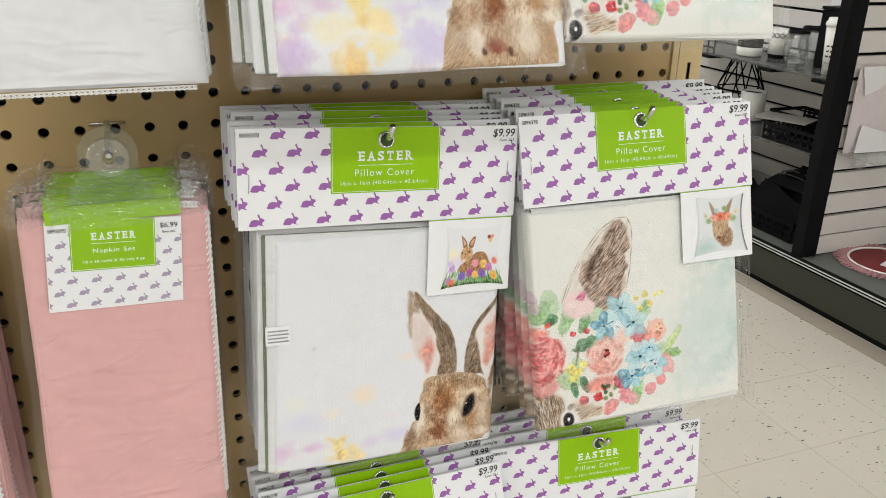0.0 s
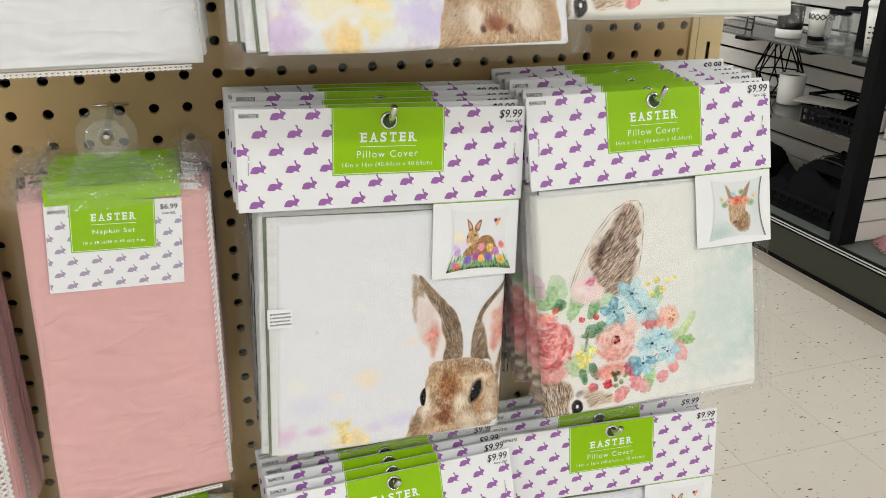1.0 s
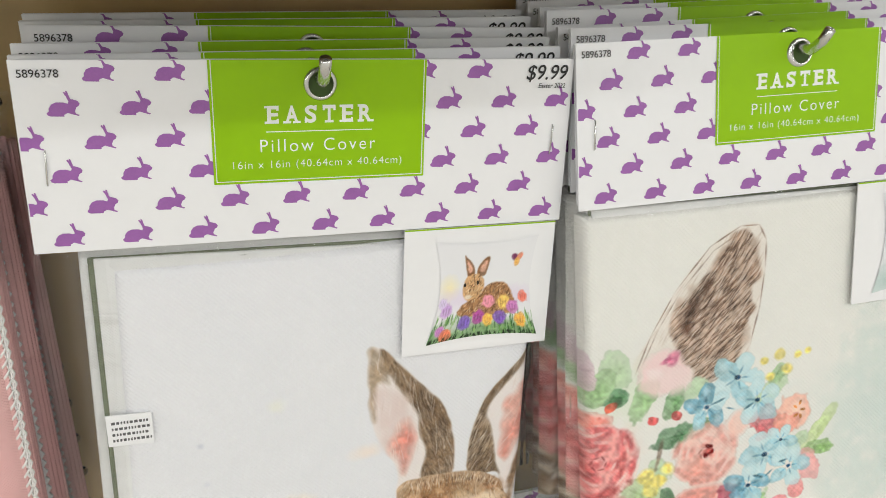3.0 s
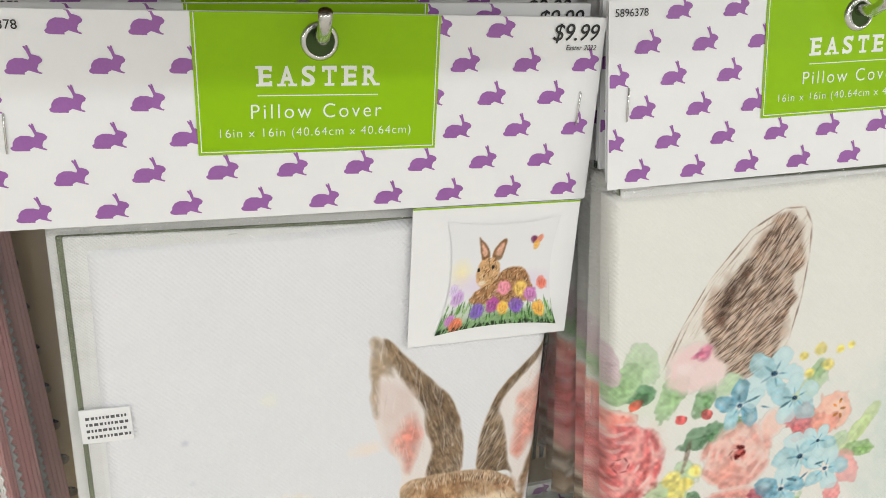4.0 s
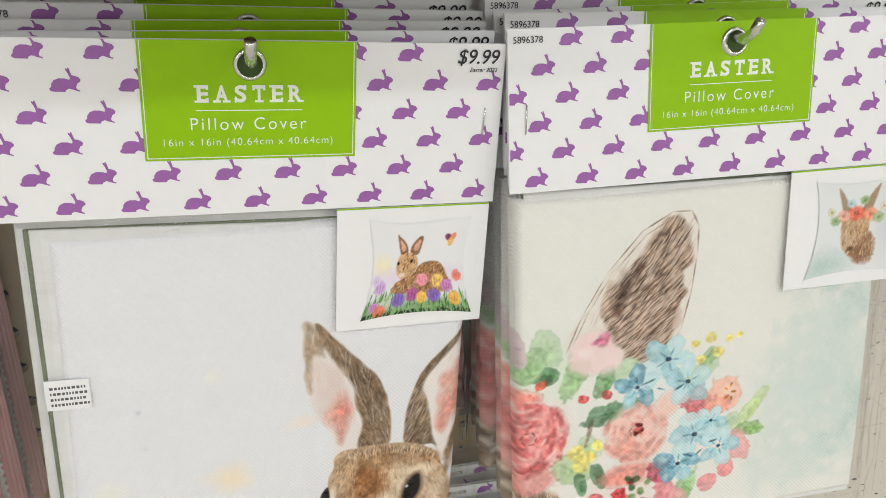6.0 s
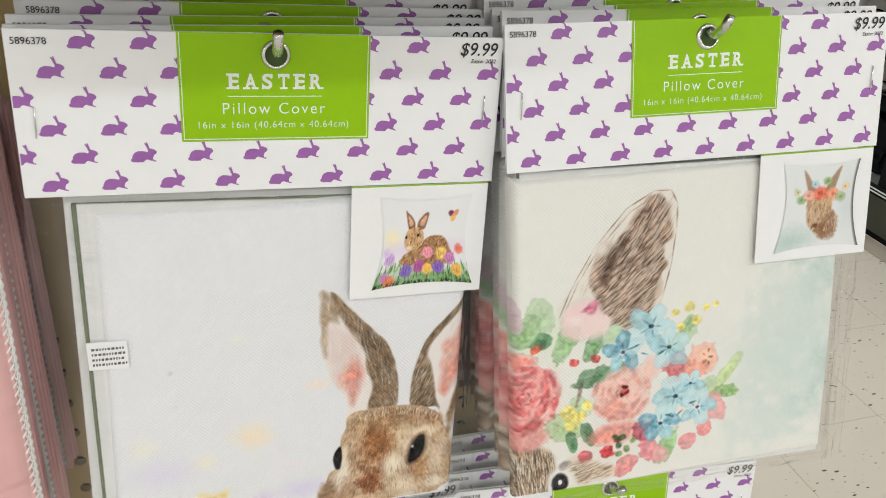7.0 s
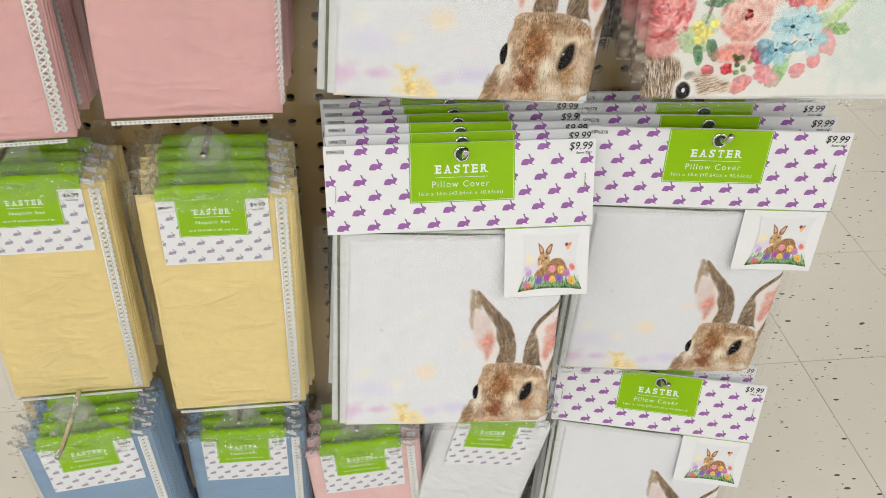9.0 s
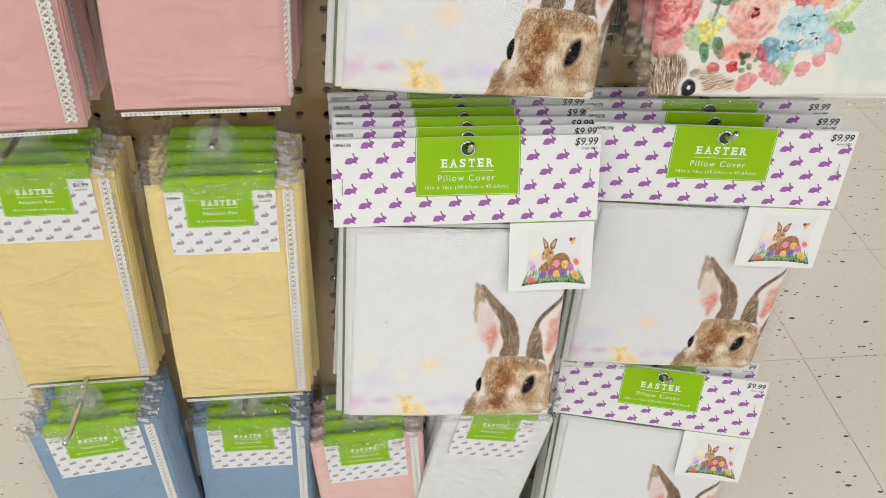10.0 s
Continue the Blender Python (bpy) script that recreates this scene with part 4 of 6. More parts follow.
def print_pillow_garland(n):
    """The small picture of the finished cushion: a tan form crowned with roses on sea green."""
    s = Sheet(n, n, (0.84, 0.85, 0.86), 31)
    s.dab(0.15, 0.10, 0.4, 0.25, (0.66, 0.76, 0.74), 0.7, 0.9)
    s.dab(0.9, 0.5, 0.2, 0.5, (0.78, 0.80, 0.82), 0.7, 0.9)
    kU, kV = s.U, s.V
    s.U, s.V = (s.U - 0.5) / 1.2 + 0.5, (s.V - 0.5) / 1.15 + 0.54
    for pts in ([(0.30, 0.92), (0.36, 0.86), (0.44, 0.70), (0.36, 0.68)], [(0.72, 0.94), (0.64, 0.86), (0.56, 0.70), (0.66, 0.70)]):
        s.shape(pts, (0.66, 0.55, 0.46), 0.95, 0.02)
    h = s.shape([(0.36, 0.66), (0.62, 0.66), (0.64, 0.45), (0.56, 0.28), (0.44, 0.27), (0.36, 0.40)], (0.76, 0.64, 0.52), 1, 0.02, 0.01)
    c = s.shape([(0.46, 0.30), (0.66, 0.48), (0.72, 0.34), (0.66, 0.20), (0.54, 0.18)], (0.60, 0.46, 0.36), 0.9, 0.04, 0.03)
    s.hair(np.clip(h + c, 0, 1), 160, 0.06, 80, [(0.56, 0.42, 0.30), (0.88, 0.78, 0.66)], 0.008, 30, 0.5)
    s.dab(0.46, 0.33, 0.05, 0.03, (0.35, 0.25, 0.2), 0.6, 0.5)
    for u, v, r, q in [(0.50, 0.68, 0.10, (0.90, 0.48, 0.40)), (0.36, 0.66, 0.08, (0.92, 0.68, 0.62)), (0.66, 0.66, 0.09, (0.93, 0.64, 0.52)), (0.27, 0.62, 0.06, (0.62, 0.72, 0.54)), (0.75, 0.62, 0.07, (0.66, 0.74, 0.58)), (0.58, 0.80, 0.06, (0.60, 0.70, 0.50)), (0.22, 0.70, 0.05, (0.80, 0.80, 0.66)), (0.80, 0.72, 0.05, (0.90, 0.80, 0.66)), (0.43, 0.78, 0.05, (0.70, 0.80, 0.84))]:
        s.dab(u, v, r, r * 0.85, q, 0.95, 0.3, 0, 0.4)
        s.dab(u, v, r * 0.4, r * 0.3, [k * 0.78 for k in q], 0.7, 0.5, 0, 0.3)
    s.U, s.V = kU, kV
    s.grain(0.5)
    s.punch(1.25, 0.85)
    s.lay(np.clip((s.U - 0.955) / 0.03, 0, 1) * 0.8, (0.30, 0.29, 0.28))
    return s


# ---- the setting ----
PITCH, HX, HZ = 0.0254, 0.0, 1.09            # the pegboard's hole grid
PEG_L, PEG_R, PEG_B, PEG_T = -0.195, 0.565, 0.16, 1.72


def pegboard():
    """A hardboard sheet with a real round hole in every cell."""
    n = 12
    r = 0.0041
    vs, fs = [], []
    c0, c1 = math.ceil((PEG_L + 0.008) / PITCH), math.floor((PEG_R + 0.006) / PITCH)
    r0, r1 = math.floor((PEG_T - HZ) / PITCH) - 1, math.floor((HZ - PEG_B) / PITCH) - 1
    h = PITCH / 2
    ring = [(math.cos(2 * math.pi * k / n + math.pi / 4), math.sin(2 * math.pi * k / n + math.pi / 4)) for k in range(n)]
    for c in range(c0, c1 + 1):
        for q in range(-r0, r1 + 1):
            x, z = HX + c * PITCH, HZ - q * PITCH
            o = len(vs)
            vs += [(x + h, 0, z + h), (x - h, 0, z + h), (x - h, 0, z - h), (x + h, 0, z - h)]
            vs += [(x + a * r, 0, z + b * r) for a, b in ring]
            vs += [(x + a * r, 0.006, z + b * r) for a, b in ring]
            m = n // 4
            for k in range(4):
                for i in range(m):
                    a, b = o + 4 + k * m + i, o + 4 + (k * m + i + 1) % n
                    fs.append((o + k, a, b))
                fs.append((o + k, o + 4 + (k * m + m) % n, o + (k + 1) % 4))
            for i in range(n):
                j = (i + 1) % n
                fs.append((o + 4 + i, o + 4 + n + i, o + 4 + n + j, o + 4 + j))
    x0, x1 = HX + c0 * PITCH - h, HX + c1 * PITCH + h
    z0, z1 = HZ - r1 * PITCH - h, HZ + r0 * PITCH + h
    for a, b, c, d in ((PEG_L, x0, PEG_B, PEG_T), (x1, PEG_R, PEG_B, PEG_T), (x0, x1, PEG_B, z0), (x0, x1, z1, PEG_T)):
        if b - a > 1e-4 and d - c > 1e-4:
            o = len(vs)
            vs += [(a, 0, c), (b, 0, c), (b, 0, d), (a, 0, d)]
            fs.append((o, o + 1, o + 2, o + 3))
    me = mesh_of("pegboard", vs, fs)
    bm = bmesh.new()
    bm.from_mesh(me)
    bmesh.ops.remove_doubles(bm, verts=bm.verts[:], dist=0.0002)
    return bm_mesh("pegboard", bm)


endcap = thing("endcap_display", "tan enamelled pegboard end display of a store shelf run", "display rack", kind="structure")
part("pegboard", pegboard(), M_peg, endcap, "tan pegboard with round holes in a square grid")
# added dark sheet: the shade seen through the peg holes, put into colour
part("hole_shade_sheet", boxm(PEG_L, PEG_R, 0.03, 0.04, PEG_B, PEG_T), M_dark, endcap)
# upright of folded steel at the free edge, with its row of slots
bm = boxm(0.566, 0.5735, -0.003, 0.04, 0.10, PEG_T + 0.04, 0.001)
part("edge_strip", bm, M_post, endcap)
vs, fs = [], []
z = 0.10
xl, xr, xa, xb = 0.5745, 0.602, 0.5858, 0.5898
zs = [0.10]
k = 0
slots = []
z = 1.091 - 0.0254 * 2 * 19
while z < PEG_T:
    slots.append((z - 0.0085, z + 0.0085))
    z += 0.0508
def quad(a, b, c, d, y=0.0):
    o = len(vs)
    vs.extend([(a, y, c), (b, y, c), (b, y, d), (a, y, d)])
    fs.append((o, o + 1, o + 2, o + 3))
quad(xl, xa, 0.10, PEG_T + 0.04, -0.002)
quad(xb, xr, 0.10, PEG_T + 0.04, -0.002)
low = 0.10
for a, b in slots + [(PEG_T + 0.04, None)]:
    quad(xa, xb, low, a, -0.002)
    low = b
o = len(vs)
vs += [(xr, -0.002, 0.10), (xr, 0.05, 0.10), (xr, 0.05, PEG_T + 0.04), (xr, -0.002, PEG_T + 0.04), (xl, -0.002, 0.10), (xl, 0.05, 0.10), (xl, 0.05, PEG_T + 0.04), (xl, -0.002, PEG_T + 0.04)]
fs += [(o, o + 1, o + 2, o + 3), (o + 4, o + 7, o + 6, o + 5)]
part("slotted_upright", mesh_of("slotted_upright", vs, fs), M_post, endcap, "tan steel upright with narrow slots")
# added dark block painting the shade inside the upright's slots
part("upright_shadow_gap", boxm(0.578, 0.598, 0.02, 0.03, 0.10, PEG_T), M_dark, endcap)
part("side_upright", boxm(PEG_L - 0.026, PEG_L - 0.001, -0.002, 0.05, 0.10, PEG_T + 0.04, 0.002), M_post, endcap)
part("body", boxm(PEG_L - 0.024, 0.600, 0.052, 0.95, 0.10, PEG_T + 0.03, 0.003), M_post, endcap)
part("kick_plinth", boxm(PEG_L - 0.026, 0.602, 0.0, 0.95, 0.0, 0.099, 0.002), M_base, endcap)

# floor of vinyl tiles: the near ones single, the rest one sheet
TILE, TX, TY = 0.3048, 0.999, 0.285
floor = tagged(part("floor", boxm(-6, 7, -6, 8, -0.06, -0.0022), mat("tile_joint", lin((0.72, 0.69, 0.64)), 0.7, var=0.05)), "cream vinyl floor tiles with dark flecks", "floor", kind="structure")
far_vs, far_fs = [], []
near_cells = []
for i in range(-22, 20):
    for j in range(-20, 25):
        x, y = TX + i * TILE, TY + j * TILE
        if -0.95 < x < 2.5 and -0.9 < y < 2.7:
            near_cells.append((x, y))
        else:
            o = len(far_vs)
            g = 0.0004
            far_vs += [(x + g, y + g, 0), (x + TILE - g, y + g, 0), (x + TILE - g, y + TILE - g, 0), (x + g, y + TILE - g, 0)]
            far_fs.append((o, o + 1, o + 2, o + 3))
tagged(part("far_tiles", mesh_of("far_tiles", far_vs, far_fs), M_floor, floor), kind="stuff")

ceiling = tagged(part("ceiling", boxm(-6, 7, -6, 8, CEIL, CEIL + 0.1), M_ceil), "white suspended store ceiling", "ceiling", kind="structure")
for nm, b in dict(wall_west=(-6.1, -6, -6, 8), wall_east=(7, 7.1, -6, 8), wall_south=(-6, 7, -6.1, -6), wall_north=(-6, 7, 8, 8.1)).items():
    tagged(part(nm, boxm(*b, 0, CEIL), M_wall), "plain painted store wall", "wall", kind="structure")
for lx, ly in LAMPS:
    tf = thing("troffer", "white fluorescent ceiling fixture", "ceiling light", "ceiling fixtures", at=pose(lx, ly, CEIL))
    bm = bmesh.new()
    for a, b, c, d in ((-5.9, -5.85, -0.18, 0.18), (5.85, 5.9, -0.18, 0.18), (-5.85, 5.85, -0.18, -0.145), (-5.85, 5.85, 0.145, 0.18)):
        box(bm, a, b, c, d, -0.05, -0.0005)
    part("frame", bm, M_ceram, tf)

# ---- the opposite run: dark base, slatted boards, posts ----
opp = thing("opposite_fixture", "dark green steel shelf run with pale slatted boards", "store shelving", kind="structure")
part("base_front", boxm(2.235, 2.25, -2.0, 4.5, 0.022, 0.150, 0.003), M_base, opp)
part("kick_board", boxm(2.245, 2.26, -2.0, 4.5, 0.0, 0.024), M_blk, opp)
part("deck", boxm(2.222, 2.70, -2.0, 4.5, 0.150, 0.173, 0.003), M_deck, opp)
part("channel_body", boxm(2.210, 2.221, -2.0, 4.5, 0.148, 0.178, 0.002), M_blk, opp)
for z in (0.157, 0.167):
    part("channel_lip", boxm(2.2055, 2.2095, -2.0, 4.5, z, z + 0.004, 0.0012), M_chan, opp)
for z in (0.0, ):
    tagged(part("floor_strip", boxm(2.160, 2.234, -2.0, 4.5, 0.0004, 0.003), M_tape), "greyish adhesive strip along the fixture's foot", "floor strip", kind="structure")
GROOVE = 0.0787
bm_slat = boxm(0, 1, 0, 0.018, 0.0, GROOVE - 0.011, 0.0015, 1)
slat_me = bm_mesh("slat", bm_slat)
slat_me.materials.append(M_slat)
z0 = 0.243 + 0.0055 - GROOVE
part("partition_core", boxm(2.295, 2.668, 1.326, 1.332, 0.1735, 2.0), M_blk, opp)
part("back_core", boxm(2.690, 2.700, 1.30, 4.5, 0.1735, 2.0), M_blk, opp)
part("near_back_core", boxm(2.690, 2.700, -2.0, 1.298, 0.1735, 2.0), M_slat, opp)
for k in range(20):
    zz = z0 + k * GROOVE
    h0 = 0.006 if k == 0 else 0
    part("slat", slat_me, M_slat, opp, at=Matrix.Translation((2.296, 1.306, zz + h0)) @ Matrix.Diagonal((0.370, 1, 1, 1)))
    part("slat", slat_me, M_slat, opp, at=Matrix.Translation((2.6705, 4.48, zz + h0)) @ pose(0, 0, 0, 0, 0, -90) @ Matrix.Diagonal((3.14, 1, 1, 1)))
part("corner_post", boxm(2.222, 2.294, 1.300, 1.345, 0.1735, 2.0, 0.003), M_blk, opp, "black square post")
part("far_post", boxm(2.225, 2.275, 2.52, 2.565, 0.1735, 2.0, 0.003), M_blk, opp)

# ---- cushion cover packs ----
MM = 0.001
HARE = [(-.51, -.22), (-.44, -.16), (-.43, -.06), (-.35, .06), (-.20, .13), (0, .125), (.14, .08), (.17, .14), (.11, .31), (.035, .44), (.07, .465), (.115, .42), (.115, .49), (.16, .475), (.23, .23),
        (.31, .215), (.43, .17), (.495, .085), (.465, .01), (.385, -.035), (.33, -.17), (.35, -.24), (.455, -.285), (.425, -.32), (.285, -.275), (.11, -.215), (0, -.275), (0, -.33), (-.40, -.32), (-.48, -.285)]


def pattern(x0, x1, z0, z1, px, pz, size, y, zbase):
    """Staggered rows of little running shapes, one flat mesh."""
    bm = bmesh.new()
    k = 0
    z = zbase
    while z < z1 - size * 0.3:
        x = (1.4 if k % 2 == 0 else -11.2) * px / 25 - 8 * px + 0.067 * (z - zbase)
        while x < x1:
            clear_of = (x > x1 * 0.74 and z > z1 - size * 1.15) or (x < x0 * 0.80 and z > z1 - size * 1.0)
            if x0 - size * 0.3 < x < x1 + size * 0.3 and z - size * 0.35 > z0 and not clear_of:
                top = min(z1 - z, size) / size
                bm.faces.new([bm.verts.new((min(max(x + a * size, x0 + 0.004 * a), x1 + 0.004 * a) * MM, y, (z + min(b, top) * size) * MM)) for a, b in HARE])
            x += px
        z += pz
        k += 1
    bm.normal_update()
    bmesh.ops.triangulate(bm, faces=bm.faces[:])
    return bm


def frame_line(x0, x1, z0, z1, w, y):
    bm = bmesh.new()
    for a, b, c, d in ((x0, x1, z0, z0 + w), (x0, x0 + w, z0 + w, z1), (x1 - w, x1, z0 + w, z1)):
        bm.faces.new([bm.verts.new((q[0] * MM, y, q[1] * MM)) for q in ((a, c), (b, c), (b, d), (a, d))])
    return bm


def card_mesh(x0, x1, z0, z1, thick, bend, y0=0.0):
    """A card, front face at y0, with thickness, bowed by bend."""
    nx, nz = 24, 8
    bm = bmesh.new()
    grid = {}
    for i in range(nx + 1):
        for j in range(nz + 1):
            x, zz = x0 + (x1 - x0) * i / nx, z0 + (z1 - z0) * j / nz
            grid[i, j] = bm.verts.new((x * MM, y0 + bend((x - x0) / (x1 - x0), (zz - z0) / (z1 - z0)), zz * MM))
    for i in range(nx):
        for j in range(nz):
            bm.faces.new((grid[i, j], grid[i + 1, j], grid[i + 1, j + 1], grid[i, j + 1]))
    solid(bm, thick)
    return bm


def cover_place(x0, x1, z0, z1, yf, depth, seed):
    """A soft folded front: rounded over at its edges, a little uneven."""
    def place(U, V):
        x, z = x0 + (x1 - x0) * U, z0 + (z1 - z0) * V
        d = np.minimum(np.minimum(x - x0, x1 - x), np.minimum(z - z0, z1 - z))
        r = 5.0
        e = np.clip(1 - d / r, 0, 1)
        y = yf + depth * (1 - np.sqrt(np.clip(1 - e * e, 0, 1)))
        ny, nx = U.shape
        y = y + 1.1 * (value_noise(nx, ny, 4, seed) - 0.5) + 0.35 * (value_noise(nx, ny, 11, seed + 3) - 0.5)
        z = z + 1.4 * (value_noise(nx, ny, 3, seed + 7) - 0.5) * (1 - 2 * V)
        if depth < 6:
            z = z + 0.028 * (x - 10) * V
            x = x + 4.5 * (V - 0.45) * (1 - U)
        return x * MM, y * MM, z * MM
    return place


def slab(x0, x1, z0, z1, y0, y1, r=3.0, seed=0):
    """A soft folded layer: a rounded slab with a slightly uneven outline (millimetres)."""
    bm = boxm(x0 * MM, x1 * MM, y0 * MM, y1 * MM, z0 * MM, z1 * MM, min(r, (y1 - y0) * 0.45) * MM, 3)
    rs = random.Random(seed)
    for v in bm.verts:
        v.co.x += 0.0008 * math.sin(v.co.z * 60 + seed)
        v.co.z += 0.0008 * math.sin(v.co.x * 50 + seed * 2)
    for f in bm.faces:
        f.smooth = True
    return bm


def bag_mesh(x0, x1, z0, z1, yf, yb, margin, seed, crinkle=0.5, n=56):
    """A clear bag round a block: front and back sheets meeting at a flat, crinkled seam."""
    U, V = np.meshgrid(np.linspace(0, 1, n), np.linspace(0, 1, n))
    x, z = x0 + (x1 - x0) * U, z0 + (z1 - z0) * V
    d = np.minimum(np.minimum(x - x0, x1 - x), z - z0)
    s = np.clip(d / margin, 0, 1)
    s = s * s * (3 - 2 * s)
    mid = (yf + yb) / 2 + 1.5
    w = crinkle * ((value_noise(n, n, 13, seed) - 0.5) + 0.7 * (value_noise(n, n, 29, seed + 1) - 0.5))
    mouth = np.clip((z - (z1 - 24)) / 9, 0, 1)
    w = w + mouth * 4.6 * (value_noise(n, n, 25, seed + 12) - 0.5) * (d > 0)
    edge = 2.2 * (value_noise(n, n, 17, seed + 4) - 0.5) * (1 - s)
    front = mid + (yf - mid) * s + w * (0.5 + 1.5 * (1 - s)) * (d > 0)
    back = mid + (yb - mid) * s + 0.3 * w
    xx = x + edge
    zz = z + 1.6 * (value_noise(n, n, 15, seed + 9) - 0.5) * (1 - s)
    vs, fs = [], []
    for y in (front, back):
        o = len(vs)
        vs += [(float(a) * MM, float(b) * MM, float(c) * MM) for a, b, c in zip(xx.ravel(), y.ravel(), zz.ravel())]
        for j in range(n - 1):
            for i in range(n - 1):
                fs.append((o + j * n + i, o + j * n + i + 1, o + (j + 1) * n + i + 1, o + (j + 1) * n + i))
    return mesh_of("plastic_bag", vs, fs, True)


def seam_mesh(strips, seed):
    """Loose margins of a bag: film ribbons gathered into sharp pleats along their length."""
    vs, fs = [], []
    for k, (x0, x1, z0, z1, across) in enumerate(strips):
        nu, nv = (14, 40) if not across else (64, 8)
        a = value_noise(nu, nv, 5 if not across else 15, seed + k)
        b = value_noise(nu, nv, 9 if not across else 23, seed + k + 50)
        o = len(vs)
        for j in range(nv):
            for i in range(nu):
                u, v = i / (nu - 1), j / (nv - 1)
                d = u if not across else v
                pleat = 2.2 * abs(math.sin(7 * d + 5 * a[j, i])) + 2.4 * (b[j, i] - 0.5)
                depth = 5.0 * (1 - u if k == 0 else u if k == 1 else 1 - v if k == 2 else 0)
                rim = 1.6 * (b[j, i] - 0.5)
                y = 0.4 + depth + pleat * (0.9 if not across else 0.55)
                vs.append(((x0 + (x1 - x0) * u + rim) * MM, y * MM, (z0 + (z1 - z0) * v + rim) * MM))
        fs += [(o + j * nu + i, o + j * nu + i + 1, o + (j + 1) * nu + i + 1, o + (j + 1) * nu + i) for j in range(nv - 1) for i in range(nu - 1)]
    return mesh_of("bag_margin", vs, fs, True)


def pillow_place(x0, x1, z0, z1, y):
    """A cushion's outline: sides drawn in, corners out."""
    def place(U, V):
        a, b = 2 * U - 1, 2 * V - 1
        cx, cz = (x0 + x1) / 2, (z0 + z1) / 2
        x = cx + (x1 - x0) / 2 * a * (0.84 + 0.16 * b * b - 0.06 * b)
        z = cz + (z1 - z0) / 2 * b * (0.90 + 0.10 * a * a)
        return x * MM, np.full_like(x, y * MM), z * MM
    return place


PRINT = {"meadow": print_meadow(500), "garland": print_garland(500), "brow": print_meadow(240, 0.11)}
SMALL = {"meadow": print_pillow_meadow(120), "garland": print_pillow_garland(110)}
SMALL["brow"] = SMALL["meadow"]
SPAN = {"meadow": (-88, 104, -270, -73), "brow": (-88, 104, -270, -73), "garland": (-110, 97, -259, -68)}
bend_none = lambda u, v: 0.0
SHARE = {}
SHARE["card"] = bm_mesh("header_card", card_mesh(-112.5, 112.5, -65, 9.5, 0.0005, bend_none))
SHARE["back"] = bm_mesh("header_back", card_mesh(-112.5, 112.5, -62, 9.5, 0.0005, bend_none, y0=0.0022))
SHARE["green"] = bm_mesh("label_panel", rect(-43.5, 44.5, -40.3, 9.5, -0.00035))
SHARE["line"] = bm_mesh("panel_border", frame_line(-42.6, 43.6, -39.4, 9.4, 0.35, -0.0005))
SHARE["hares"] = bm_mesh("hare_pattern", pattern(-112, 112, -65, 9.4, 25.15, 12.8, 11.6, -0.00018, -58.6))
SHARE["title"] = join_meshes("title_lettering", slab_title(0.0455, 0.0072, -0.0004, -0.0122, -0.0005) + [bm_mesh("rule", rect(-22.2, 21.4, -19.3, -18.95, -0.0005))])
SHARE["sub"] = text_mesh("Pillow Cover", 0.0476, 0.0052, -0.0009, -0.0248, -0.0005, -0.006, spacing=1.25)
SHARE["size"] = text_mesh("16in x 16in (40.64cm x 40.64cm)", 0.0702, 0.0041, -0.0007, -0.0330, -0.0005, -0.010, spacing=1.15)
SHARE["price"] = join_meshes("price_lettering", [text_mesh("$9.99", 0.0197, 0.0074, 0.0999, 0.0034, -0.0005, 0.006, shear=0.2), text_mesh("Easter 2022", 0.0130, 0.0020, 0.1025, -0.0019, -0.0005, 0.004, shear=0.2)])
SHARE["code"] = text_mesh("5896378", 0.0140, 0.0030, -0.1030, 0.0047, -0.0005, 0.004)
SHARE["staple"] = tubes("staple", [[(0, 0.0003, -0.0068), (0, -0.0007, -0.0064), (0.0006, -0.0007, 0.0064), (0.0006, 0.0003, 0.0068)]], 0.00035, 6)
ringp = [(0.0052, -0.0002), (0.0054, -0.0012), (0.0064, -0.0014), (0.0071, -0.0006), (0.0072, 0.0), (0.0052, 0.0026), (0.0052, -0.0002)]
SHARE["ring"] = lathe("grommet", ringp, 36)
SHARE["eye"] = lathe("grommet_shade_disc", [(0.0053, 0.0005), (0.0001, 0.0005)], 24)
SHARE["insert"] = bm_mesh("insert_card", card_mesh(36.8, 110.6, -128.5, -65.3, 0.0005, bend_none, y0=-0.0003))
SHARE["edge"] = bm_mesh("green_edge", rect(36.8, 110.6, -66.0, -65.3, -0.00055))
